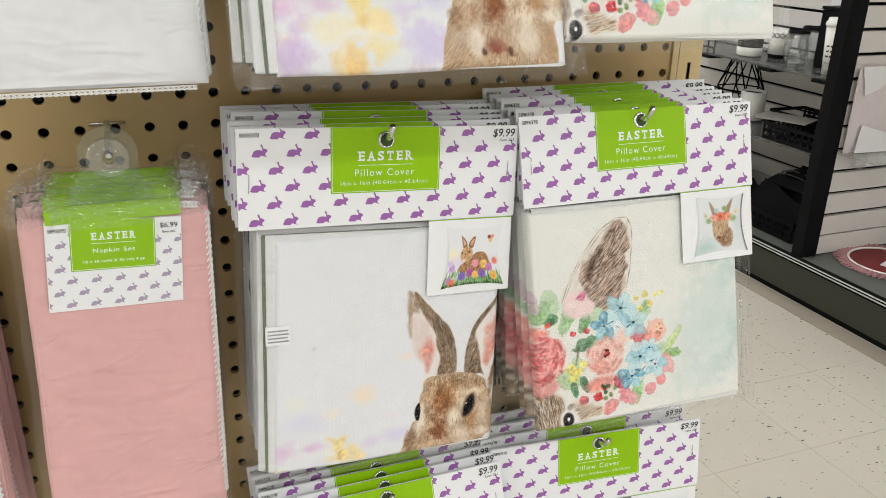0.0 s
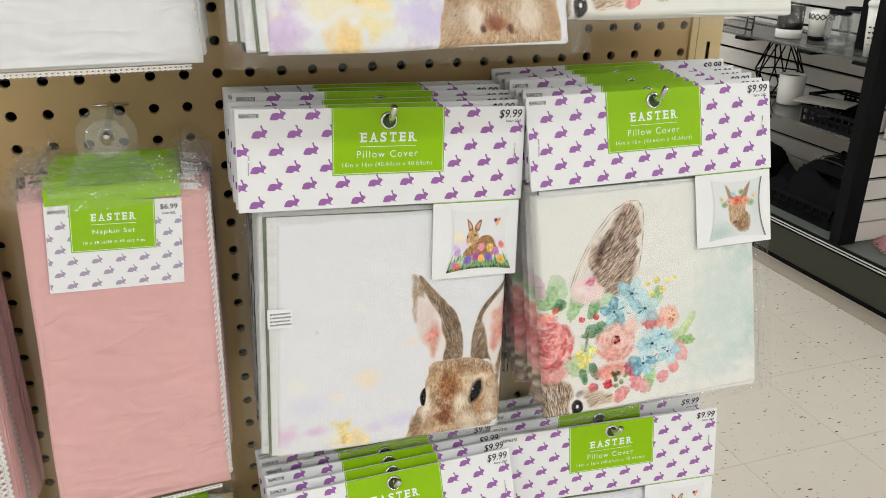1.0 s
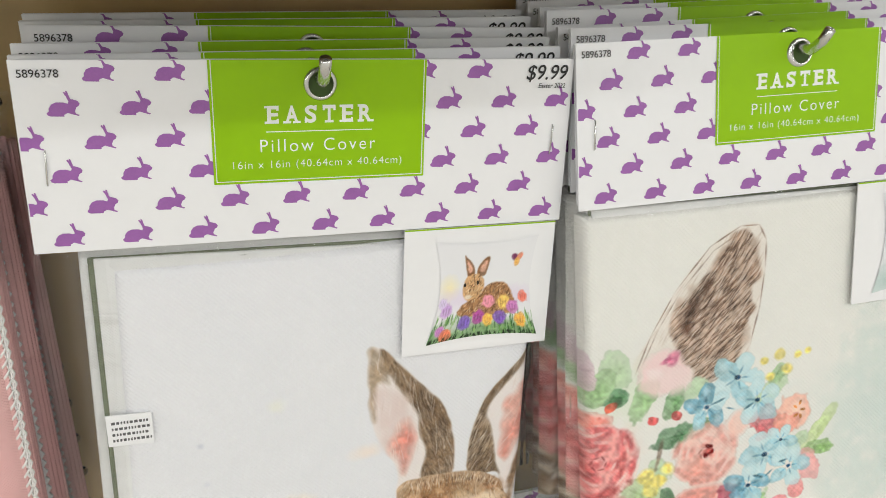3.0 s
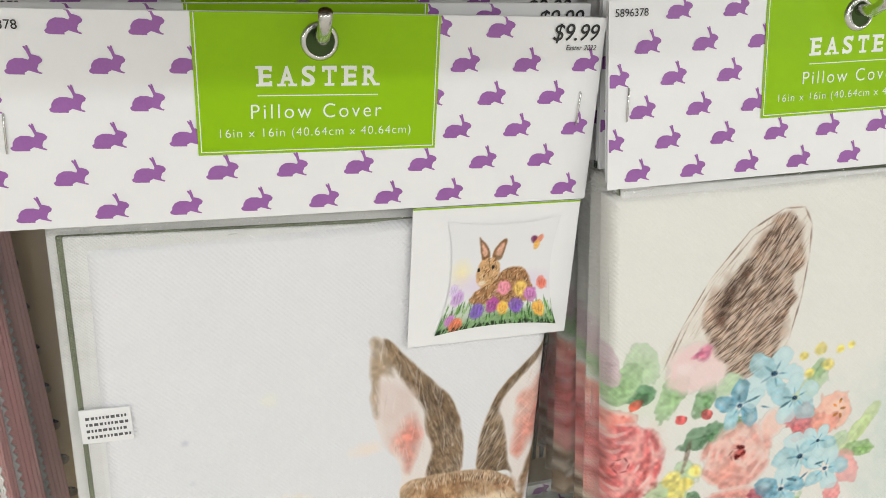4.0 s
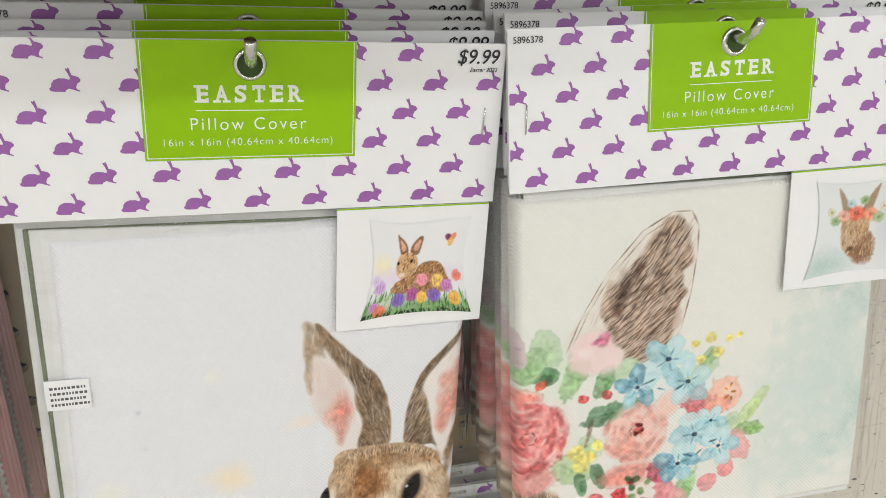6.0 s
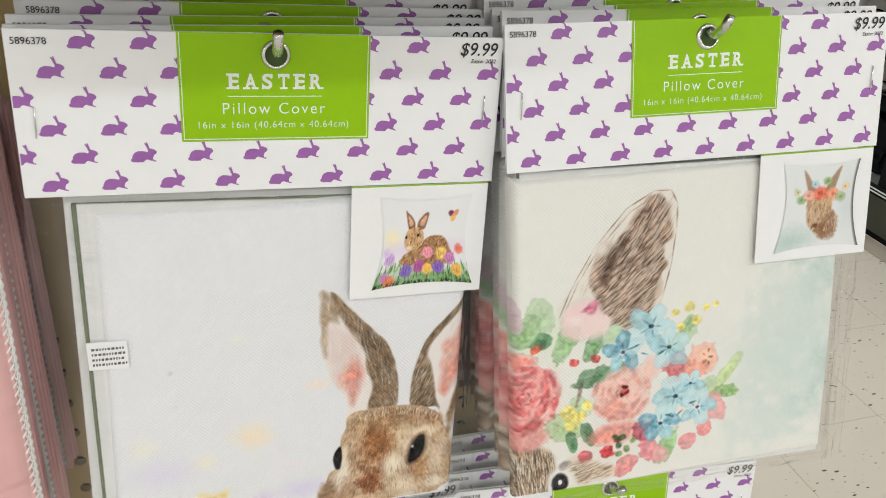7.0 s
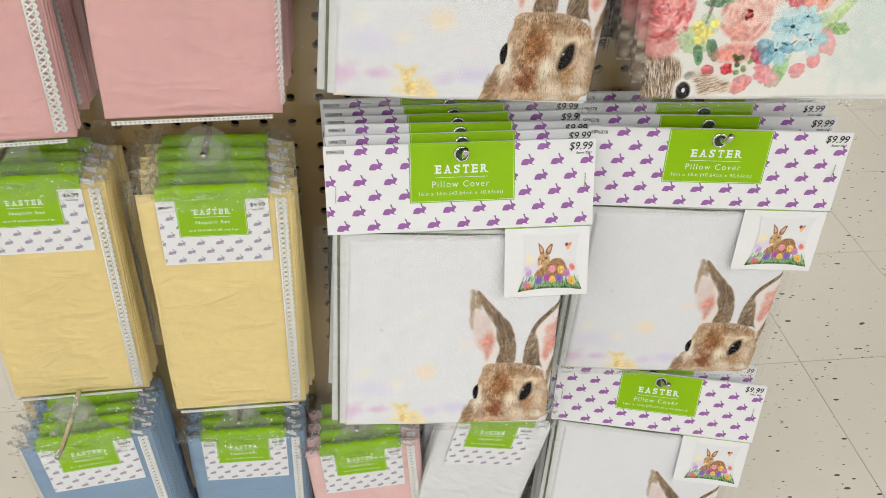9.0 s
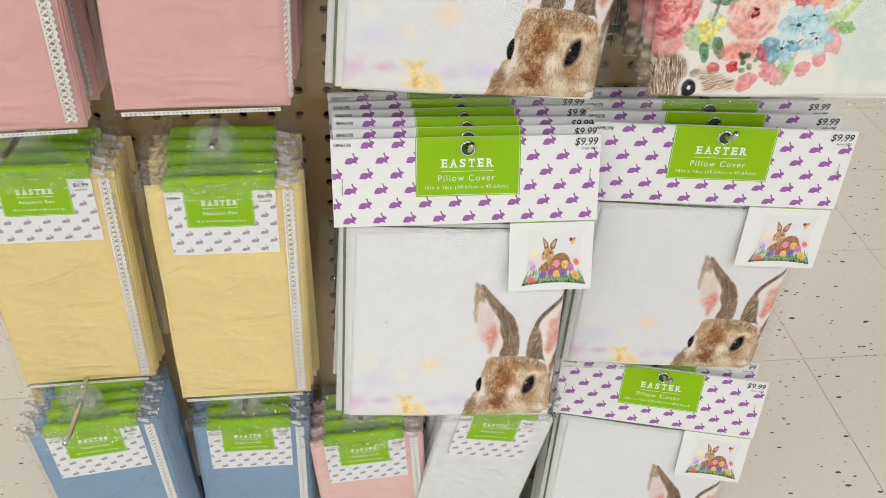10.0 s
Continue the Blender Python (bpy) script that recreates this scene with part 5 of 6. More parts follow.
for kind in PRINT:
    x0, x1, z0, z1 = SPAN[kind]
    SHARE["cover", kind] = sheet_mesh("folded_cover", PRINT[kind], cover_place(x0, x1, z0, z1, 3.0, 9.0 if kind == "garland" else 4.0, 3))
    SHARE["pict", kind] = sheet_mesh("cushion_picture", SMALL[kind], pillow_place(50, 104, -124, -71.5, -0.75))
    out = 7 if kind == "garland" else -8.5
    SHARE["inner", kind] = bm_mesh("inner_fold", slab(x0 + out, x1 - 1, z0 + 2, z1 + 5.5, 8.4, 12.5, 2.2, 2), True)
    SHARE["second", kind] = bm_mesh("second_fold", slab(x0 + (6 if kind == "garland" else -4.6), x1 - 0.7, z0 + 1, z1 + 0.8, 5.0, 6.5, 0.7, 6), True)
    SHARE["lining", kind] = bm_mesh("lining_layer", slab(x0 + (6 if kind == "garland" else -5.9), x1 - 0.5, z0 + 1, z1 + 1.5, 6.6, 8.3, 0.9, 4), True)
    SHARE["seam", kind] = seam_mesh([(max(x0 - 27, -119), x0 - 0.5, z0 - 7, z1 + 10, 0), (x1 - 1, x1 + 17, z0 - 7, z1 - 50, 0), (x0 - 4, x1 + 4, z0 - 9, z0 + 0.5, 1), (x0 + 2, 36, z1 - 2.5, z1 + 8, 1)], 31 if kind == "garland" else 17)
    SHARE["bag", kind] = bag_mesh(max(x0 - 16, -119), x1 + 9, z0 - 6, z1 + 14, 1.6, 13.6, 15, 8 if kind == "garland" else 5)
    SHARE["lowbag", kind] = bag_mesh(max(x0 - 16, -119), x1 + 9, z0 - 6, z1 + 14, 1.6, 13.6, 15, 3, n=22)
for kind, count in [(k, 60) for k in PRINT] + [("meadow", 250)]:
    P = PRINT[kind]
    q = Sheet(count, count, (1, 1, 1), 2)
    pick = np.linspace(0, P.nx - 1, count).astype(int)
    q.C = P.C[pick][:, pick]
    SHARE["lowcover" if count == 60 else "midcover", kind] = sheet_mesh("folded_cover", q, cover_place(*SPAN[kind], 3.0, 9.0 if kind == "garland" else 4.0, 3))


def cover_pack(kind, front, label, sag=None, tag=False):
    """One pack: folded header with grommet, insert with picture, folded cover in its clear bag."""
    p = thing("cushion_cover_pack", label, "cushion cover", "cushion cover packs")
    c = part("header_card", SHARE["card"], M_card, p, "white header card with purple running shapes")
    part("hare_pattern", SHARE["hares"], M_purple, c, "rows of purple silhouettes")
    g = part("label_panel", SHARE["green"], M_green, p, "lime green label panel")
    part("panel_border", SHARE["line"], M_white, g)
    part("title_lettering", SHARE["title"], M_white, g)
    part("subtitle_lettering", SHARE["sub"], M_white, g)
    part("size_lettering", SHARE["size"], M_white, g)
    part("price_lettering", SHARE["price"], M_ink, c)
    part("code_lettering", SHARE["code"], M_ink, c)
    part("header_back", SHARE["back"], M_card, p)
    part("grommet", SHARE["ring"], M_steel, p, "silver metal eyelet", at=pose(0, 0, 0, 90, 0, 0))
    # solid disc across the eyelet, coloured as the shaded card behind it
    part("eyelet_hole", SHARE["eye"], M_eye, p, at=pose(0, 0, 0, 90, 0, 0))
    for sx in (-104.5, 104.0):
        part("staple", SHARE["staple"], M_steel, p, at=pose(sx * MM, 0, -0.0308 if sx < 0 else -0.0262))
    i = part("insert_card", SHARE["insert"], M_card, p)
    part("green_edge", SHARE["edge"], M_green, i)
    part("cushion_picture", SHARE["pict", kind], M_pict, i, "small cushion picture on white card")
    part("folded_cover", SHARE[("midcover" if kind == "meadow" and not tag else "cover") if front else "lowcover", kind], M_cover, p, "white linen printed with painted flowers and tall ears", at=sag)
    part("inner_fold", SHARE["inner", kind], M_lin, p, at=(sag or Matrix()) @ pose(0, 0, 0, 0, 1.0, 0))
    part("second_fold", SHARE["second", kind], M_lin, p, at=(sag or Matrix()) @ pose(0, 0, 0, 0, 0.5, 0))
    part("lining_layer", SHARE["lining", kind], M_lind, p, "grey green printed edge", at=(sag or Matrix()) @ pose(0, 0, 0, 0, 0.6, 0))
    if front:
        part("bag_margin", SHARE["seam", kind], M_seam, p, "creased clear film margin", at=sag).visible_shadow = False
    part("plastic_bag", SHARE["bag" if front else "lowbag", kind], M_bag, p, "clear crinkled plastic bag", at=sag).visible_shadow = False
    if tag:
        t = part("care_tag", slab(-94, -75, -157, -141.5, 1.2, 2.1, 0.3, 1), M_card, p, "small white sewn tag with faint print", at=sag)
        bm = bmesh.new()
        for k in range(4):
            x = -92.6
            while x < -77 - 0.8 * (k % 3):
                w = (0.9, 1.5, 0.7, 1.2)[int(-x * 3 + k) % 4]
                bm.faces.new([bm.verts.new((u * MM, 0.00110, q * MM)) for u, q in ((x, -146.4 - k * 2.9), (x + w, -146.4 - k * 2.9), (x + w, -145.1 - k * 2.9), (x, -145.1 - k * 2.9))])
                x += w + 0.55
        part("tag_print", bm, M_tagink, t)
    return p


def hook(x, y, z, out=0.016, rise=0.011):
    """A pegboard hook: back plate with prongs, a straight rod and an upturned tip."""
    h = thing("peg_hook", "galvanised steel peg hook set into the pegboard", "hook", "peg hooks", at=pose(x, 0, z))
    ln = [(0, 0.012, 0.004), (0, -0.004, 0.004), (0, y * 0.5, 0.0022), (0, y + 0.004, 0.0015), (0, y - out * 0.45, 0.003), (0, y - out * 0.8, 0.003 + rise * 0.45), (0, y - out, 0.003 + rise)]
    part("rod", tubes("rod", [ln], 0.0025, 10), M_steel, h)
    part("crossbar", tubes("crossbar", [[(-0.0127, 0.010, 0.004), (-0.0127, -0.0015, 0.004), (0.0127, -0.0015, 0.004), (0.0127, 0.010, 0.004)]], 0.0012, 8), M_steel, h)
    return h


STACKS = [  # kind, grommet x y z, lean, roll, turn, packs, step, the cover's own swing and roll
    ("meadow", 0.2414, -0.0941, 1.0664, -6.5, 2.9, 0.4, 6, 0.0120, 0, 0),
    ("garland", 0.4663, -0.1005, 1.0698, -15.2, -1.1, -2.8, 7, 0.0125, 0, 0),
    ("meadow", 0.2413, -0.0978, 0.7350, -21.7, -1.7, -1.7, 6, 0.0130, 7.5, 2.6),
    ("meadow", 0.4620, -0.1006, 0.7444, -8.2, -1.5, -7.6, 4, 0.0200, 4.5, 0.5),
    ("meadow", 0.4840, -0.1009, 0.4340, -15.3, -0.9, -14.4, 3, 0.0180, 3, 0),
    ("brow", 0.232, -0.113, 1.3925, -17.5, -0.3, 0.0, 5, 0.0160, 0, 0),
    ("garland", 0.440, -0.100, 1.396, -16.0, 0.5, 0.0, 4, 0.0180, 0, 0),
]
LABEL = {"brow": "packaged white cushion cover with a painted brow, hanging on a hook", "meadow": "packaged white cushion cover with painted ears, hanging on a hook", "garland": "packaged cream cushion cover with painted roses, hanging on a hook"}
rs = random.Random(4)
for kind, x, y, z, lean, roll, turn, packs, step, swing, skew in STACKS:
    sag = Matrix.Translation((-0.0100, 0, -0.068)) @ pose(0, 0, 0, swing, skew, 0) @ Matrix.Translation((0, 0, 0.068)) if swing else None
    first = cover_pack(kind, True, LABEL[kind], sag, kind == "meadow" and z > 1.0)
    first.matrix_basis = pose(x, y, z, lean, roll, turn)
    rear = None
    for k in range(1, packs):
        m = pose(x + rs.uniform(-0.003, 0.003), y + k * step, z + 0.0015 * k + rs.uniform(-0.001, 0.001), lean * (1 - 0.62 * k / packs), roll * 0.7 + rs.uniform(-1.0, 1.0), turn * (1 - k / packs))
        if rear is None:
            rear = cover_pack(kind, False, LABEL[kind].replace("hanging on a hook", "behind another"), sag)
            rear.matrix_basis = m
        else:
            copy_thing(rear, m)
    hook(x, y, z)


# ---- napkin packs ----
def lace_strip(length, width, step, thread=0.00062):
    """Crochet edging: crossed threads between two cords, with scallops."""
    lines = []
    n = int(length / step)
    for k in range(n):
        a, b = k * step, (k + 1) * step
        lines.append([(0, 0, a), (width * 0.5, -0.0004, (a + b) / 2), (width, 0, b)])
        lines.append([(width, 0, a), (width * 0.5, 0.0004, (a + b) / 2), (0, 0, b)])
        lines.append([(width, 0, a), (width * 1.3, 0, (a + b) / 2), (width, 0, b)])
    lines.append([(0, 0, 0), (0, 0, n * step)])
    lines.append([(width, 0, 0), (width, 0, n * step)])
    return tubes("lace_edging", lines, thread, 4)


def napkin_front(x0, x1, z0, z1, yf, depth):
    n = 36
    U, V = np.meshgrid(np.linspace(0, 1, n), np.linspace(0, 1, n))
    x, z = x0 + (x1 - x0) * U, z0 + (z1 - z0) * V
    d = np.minimum(np.minimum(x - x0, x1 - x), np.minimum(z - z0, z1 - z))
    e = np.clip(1 - d / 5.0, 0, 1)
    y = yf + depth * (1 - np.sqrt(np.clip(1 - e * e, 0, 1)))
    y = y + 2.2 * (value_noise(n, n, 5, 8) - 0.5) + 1.6 * (value_noise(n, 3, 7, 9)[1] - 0.5)[None, :] * (1 - 0.5 * V)
    x = x + 1.2 * (value_noise(n, n, 4, 3) - 0.5)
    idx = np.arange(n * n).reshape(n, n)
    q = np.stack([idx[:-1, :-1], idx[:-1, 1:], idx[1:, 1:], idx[1:, :-1]], -1).reshape(-1, 4)
    co = np.stack([x, y, z], -1).reshape(-1, 3) * MM
    return mesh_of("napkin_front", [tuple(map(float, c)) for c in co], [tuple(map(int, f)) for f in q], True)


def frill(cx, seed, wide=30, low=-44, tall=27):
    """The gathered, crumpled neck of a bag at one corner."""
    n, nu = 26, int(34 * wide / 30)
    a, b, c = value_noise(nu, n, 7, seed), value_noise(nu, n, 5, seed + 1), value_noise(nu, n, 11, seed + 2)
    e = value_noise(nu, n, 19, seed + 5)
    vs, fs = [], []
    for j in range(n):
        for i in range(nu):
            u, v = i / (nu - 1), j / (n - 1)
            k = 0.35 + 0.65 * v
            vs.append(((cx + (u - 0.5) * wide + k * 9 * (b[j, i] - 0.5)) * MM, (1.0 + k * (13 * (a[j, i] - 0.5) + 8 * (c[j, i] - 0.5) + 5 * (e[j, i] - 0.5))) * MM, (low + tall * v * (0.62 + 0.75 * a[n - 1, i] * 0.7)) * MM))
    for j in range(n - 1):
        for i in range(nu - 1):
            fs.append((j * nu + i, j * nu + i + 1, (j + 1) * nu + i + 1, (j + 1) * nu + i))
    return mesh_of("bag_frill", vs, fs, True)


NX0, NX1, NZ0, NZ1 = -60, 63, -279, -38
NP = {}
NP["front"] = napkin_front(NX0, NX1, NZ0, NZ1, 1.5, 4.0)
NP["lace"] = lace_strip(0.234, 0.0064, 0.0050, 0.00095)
NP["lace_hem"] = lace_strip(0.112, 0.0020, 0.0032, 0.00045)
NP["card"] = bm_mesh("header_card", card_mesh(-44.5, 44.3, -104.7, -42, 0.0005, bend_none))
NP["hares"] = bm_mesh("hare_pattern", pattern(-44, 43.8, -104, -43, 15.5, 8.4, 7.2, -0.00018, -100))
NP["green"] = bm_mesh("label_panel", rect(-29.5, 26, -77, -42, -0.00035))
NP["line"] = bm_mesh("panel_border", frame_line(-28.8, 25.3, -76.3, -42.5, 0.3, -0.0005))
NP["title"] = join_meshes("title_lettering", slab_title(0.0300, 0.0052, -0.0015, -0.0530, -0.0005) + [bm_mesh("rule", rect(-16, 13, -58.2, -57.9, -0.0005))])
NP["sub"] = text_mesh("Napkin Set", 0.0275, 0.0040, -0.0015, -0.0635, -0.0005, 0.004, spacing=1.15)
NP["size"] = text_mesh("18 x 18 in(45 X 45 cm) 4 pc", 0.040, 0.0028, -0.0015, -0.0710, -0.0005, 0.006, spacing=1.1)
NP["price"] = join_meshes("price_lettering", [text_mesh("$6.99", 0.0120, 0.0042, 0.0355, -0.0480, -0.0005, 0.004), text_mesh("Easter 2022", 0.0090, 0.0016, 0.0355, -0.0525, -0.0005, 0.006)])
NP["code"] = text_mesh("5896295", 0.0110, 0.0026, -0.0370, -0.0480, -0.0005, 0.010)
# folded strip of the header over the bag's top
prof = [(-0.1, -42.2), (-0.2, -38), (1.2, -33.5), (4.0, -31), (8.0, -31), (11.0, -33.5), (12.4, -38), (12.4, -60)]
vs = [((sx) * MM, a * MM, b * MM) for a, b in prof for sx in (-44, -15, 15, 44)]
fs = [(k * 4 + i, k * 4 + i + 1, k * 4 + i + 5, k * 4 + i + 4) for k in range(len(prof) - 1) for i in range(3)]
NP["fold"] = mesh_of("header_fold", vs, fs, True)
NP["bag"] = bag_mesh(NX0 - 6, NX1 + 7, NZ0 - 5, NZ1 + 6, -1.2, 13.5, 8, 12, 0.6)
NP["bag_low"] = bag_mesh(NX0 - 6, NX1 + 7, NZ0 - 5, NZ1 + 6, -1.2, 13.5, 8, 12, 0.6, n=20)
NP["frill1"], NP["frill2"] = frill(-52, 3), frill(52, 7)
NP["frill3"] = frill(0, 5, 84, -46, 22)
NP["corner"] = lace_strip(0.015, 0.0034, 0.0026, 0.0005)
# clear hang tab: a plate with a round boss and a hole
bm = bmesh.new()
pl = [(-29, -52), (29, -52), (29, -26), (26, -20), (20.5, -14)] + [(20 * math.sin(radians(a)), 1.5 + 20 * math.cos(radians(a))) for a in range(110, -111, -20)] + [(-20.5, -14), (-26, -20), (-29, -26)]
bm.faces.new([bm.verts.new((a * MM, 0.005, b * MM)) for a, b in pl])
solid(bm, 0.0006)
NP["tab"] = bm_mesh("hang_tab", bm)
NP["boss"] = lathe("tab_boss", [(0.0042, 0.0), (0.0050, 0.0030), (0.0066, 0.0042), (0.0080, 0.0030), (0.0088, 0.0010), (0.0105, 0.0008), (0.0125, 0.0026), (0.0148, 0.0030), (0.0166, 0.0012), (0.0170, -0.0006)], 36)


def napkin_layers(colour):
    ms = []
    for k in range(4):
        ms.append(bm_mesh("folded_layer", slab(NX0 + 1.0 - k * 0.4, NX1 - 0.4 + k * 1.1, NZ0 + 1.5 + k * 1.2, NZ1 - 1 - k, 3.2 + k * 2.2, 5.2 + k * 2.2, 1.0, k + 3), True))
    return ms


LAYERS = napkin_layers("any")
MESH_BY = {}


def tinted(me, m):
    """The same mesh in another cloth."""
    key = (me.name, m.name)
    if key not in MESH_BY:
        c = me.copy()
        c.materials.clear()
        c.materials.append(m)
        MESH_BY[key] = c
    return MESH_BY[key]


def napkin_pack(colour, label, tab=True, lace_x=0.052, tip=0.0):
    cm = NAPKIN[colour]
    p = thing("napkin_pack", label, "napkin set", "napkin packs")
    f = part("napkin_front", tinted(NP["front"], cm), cm, p, colour + " cotton napkin, folded")
    part("side_lace", NP["lace"], M_lace, f, "white crochet lace edging", at=pose(lace_x, -0.0006 if lace_x < 0.055 else 0.0040, -0.272) @ Matrix.Diagonal((1 if lace_x < 0.055 else 0.6, 1, 1, 1)))
    part("hem_lace", NP["lace_hem"], M_lace, f, "white crochet lace edging", at=pose(-0.056, 0.0030, NZ0 * MM - 0.001, 0, 90, 0))
    for k, me in enumerate(LAYERS):
        part("folded_layer", tinted(me, cm), cm, p)
    turned = Matrix.Translation((0, 0, -0.038)) @ pose(0, 0, 0, 0, tip, 0) @ Matrix.Translation((0, 0, 0.038))
    c = part("header_card", NP["card"], M_card, p, "white header card with purple running shapes", at=turned)
    part("hare_pattern", NP["hares"], M_mauve, c)
    g = part("label_panel", NP["green"], M_green, p, "lime green label panel", at=turned)
    part("panel_border", NP["line"], M_white, g)
    part("title_lettering", NP["title"], M_white, g)
    part("subtitle_lettering", NP["sub"], M_white, g)
    part("size_lettering", NP["size"], M_white, g)
    part("price_lettering", NP["price"], M_ink, c)
    part("code_lettering", NP["code"], M_ink, c)
    part("header_fold", NP["fold"], M_green, p, "lime green fold over the top")
    for q in (44, ):
        part("corner_lace", NP["corner"], M_lace, p, "white lace at the folded corner", at=pose(q * MM, 0.004, -0.0345, 25, 90, 0))
    part("plastic_bag", NP["bag" if tab else "bag_low"], M_bag, p, "clear plastic bag").visible_shadow = False
    part("bag_frill", NP["frill1"], M_wisp, p).visible_shadow = False
    part("bag_frill", NP["frill2"], M_wisp, p).visible_shadow = False
    part("bag_neck", NP["frill3"], M_crin, p, at=pose(0, -0.0020, 0, -20, 0, 0)).visible_shadow = False
    if tab:
        t = part("hang_tab", NP["tab"], M_tab, p, "clear plastic hang tab")
        part("tab_boss", NP["boss"], M_boss, t, at=pose(0, 0.0042, 0, 90, 0, 0) @ Matrix.Scale(0.84, 4))
    return p


ROWS_N = [  # colour, ring x y z, lean, roll, turn, packs, step, hook reach, the card's own roll
    ("pink", 0.0450, -0.0935, 1.0661, -6.5, 2.2, 7.0, 5, 0.0150, 0.012, 2.7),
    ("pink", -0.117, -0.085, 1.040, -6.0, 0.0, 6.0, 5, 0.0150, 0.03, 0),
    ("yellow", 0.0386, -0.1010, 0.7433, -5.0, 0.1, 0.8, 5, 0.0150, 0.012, 0),
    ("yellow", -0.1127, -0.0754, 0.7385, -3.4, 0.8, 2.8, 4, 0.0150, 0.05, 0),
    ("blue", 0.0314, -0.0886, 0.4145, -4.5, 0.2, -0.5, 5, 0.0150, 0.02, 0),
    ("blue", -0.1176, -0.1198, 0.4632, -3.5, -2.9, 4.6, 5, 0.0150, 0.055, 0),
    ("blush", 0.1517, -0.1034, 0.3987, -5.0, -5.3, -0.3, 4, 0.0160, 0.012, 0),
    ("white", 0.312, -0.105, 0.430, -6.0, 11.5, 0.0, 4, 0.0160, 0.012, 0),
    ("white", 0.044, -0.100, 1.398, -8.0, -0.5, 0.0, 4, 0.0150, 0.012, 0),
]
TXT = {"pink": "packaged pink cotton napkin set with lace edge on a hook", "yellow": "packaged pale yellow napkin set with lace edge on a hook", "blue": "packaged dusty blue napkin set with lace edge on a hook", "blush": "packaged blush pink napkin set with lace edge on a hook", "white": "packaged white cotton napkin set with lace edge on a hook"}
for colour, x, y, z, lean, roll, turn, packs, step, reach, tip in ROWS_N:
    napkin_pack(colour, TXT[colour], True, 0.0600 if x > 0 and colour == "pink" or colour == "white" else 0.0505, tip).matrix_basis = pose(x, y, z, lean, roll, turn)
    rear = None
    for k in range(1, packs):
        m = pose(x + rs.uniform(-0.003, 0.003), y + k * step, z + 0.0015 * k + rs.uniform(-0.002, 0.002), lean * (1 - 0.7 * k / packs), roll + rs.uniform(-1.2, 1.2), turn * (1 - k / packs))
        if rear is None:
            rear = napkin_pack(colour, TXT[colour].replace("on a hook", "behind another"), False)
            rear.matrix_basis = m
        else:
            copy_thing(rear, m)
    hook(x, y, z, reach, 0.002 + reach * 0.1)

# ---- goods on the opposite run ----
def at_yz(name, label, category, x, y, z, rz=0):
    return thing(name, label, category, at=pose(x, y, z, 0, 0, rz))


sh = thing("glass_shelf", "smoked glass shelf on dark clips", "shelf")
part("pane", boxm(2.30, 2.668, 1.36, 2.50, 0.770, 0.778, 0.001), M_shelf, sh)
for y in (1.44, 1.70, 2.05):
    part("clip", boxm(2.294, 2.325, y - 0.035, y + 0.035, 0.757, 0.7695, 0.003), M_blk, sh)
    part("arm", boxm(2.326, 2.668, y - 0.008, y + 0.008, 0.752, 0.7690, 0.002), M_blk, sh)
sh2 = thing("lower_shelf", "dark shelf carrying baskets", "shelf")
part("board", boxm(2.30, 2.668, 1.36, 2.50, 0.505, 0.515, 0.002), M_shelf, sh2)
for y in (1.45, 2.0):
    part("bracket", boxm(2.34, 2.668, y - 0.006, y + 0.006, 0.470, 0.5045, 0.002), M_blk, sh2)


def mug(x, y, z):
    m = at_yz("mug", "matt black mug with a white dipped base on a glass shelf", "mug", x, y, z, 200)
    part("body", lathe("body", [(0.0, 0.034), (0.047, 0.034), (0.048, 0.036), (0.048, 0.115), (0.046, 0.117), (0.044, 0.115), (0.044, 0.045), (0.0, 0.045)]), M_bceram, m)
    part("foot", lathe("foot", [(0.0, 0.0005), (0.046, 0.0005), (0.049, 0.004), (0.049, 0.0335), (0.0, 0.0335)]), M_ceram, m, "white dipped base")
    part("handle", tubes("handle", [[(0.045, 0, 0.100), (0.066, 0, 0.100), (0.078, 0, 0.085), (0.076, 0, 0.062), (0.062, 0, 0.048), (0.045, 0, 0.046)]], 0.006, 10), M_bceram, m)


mug(2.418, 1.929, 0.7785)
cup = at_yz("patterned_cup", "white cup with a black lattice band and foot", "cup", 2.485, 1.843, 0.7785)
part("body", lathe("body", [(0.0, 0.016), (0.040, 0.016), (0.044, 0.108), (0.042, 0.108), (0.038, 0.02), (0, 0.02)]), M_ceram, cup)
part("foot", lathe("foot", [(0, 0.0005), (0.037, 0.0005), (0.039, 0.0155), (0, 0.0155)]), M_blk, cup)
lines = []
for k in range(14):
    a, b = 2 * math.pi * k / 14, 2 * math.pi * (k + 1) / 14
    for z0_, z1_ in ((0.078, 0.098), (0.098, 0.078)):
        lines.append([(0.0436 * math.cos(a), 0.0436 * math.sin(a), z0_), (0.0442 * math.cos((a + b) / 2), 0.0442 * math.sin((a + b) / 2), 0.088), (0.0436 * math.cos(b), 0.0436 * math.sin(b), z1_)])
part("lattice_band", tubes("lattice_band", lines, 0.0018, 5), M_blk, cup)
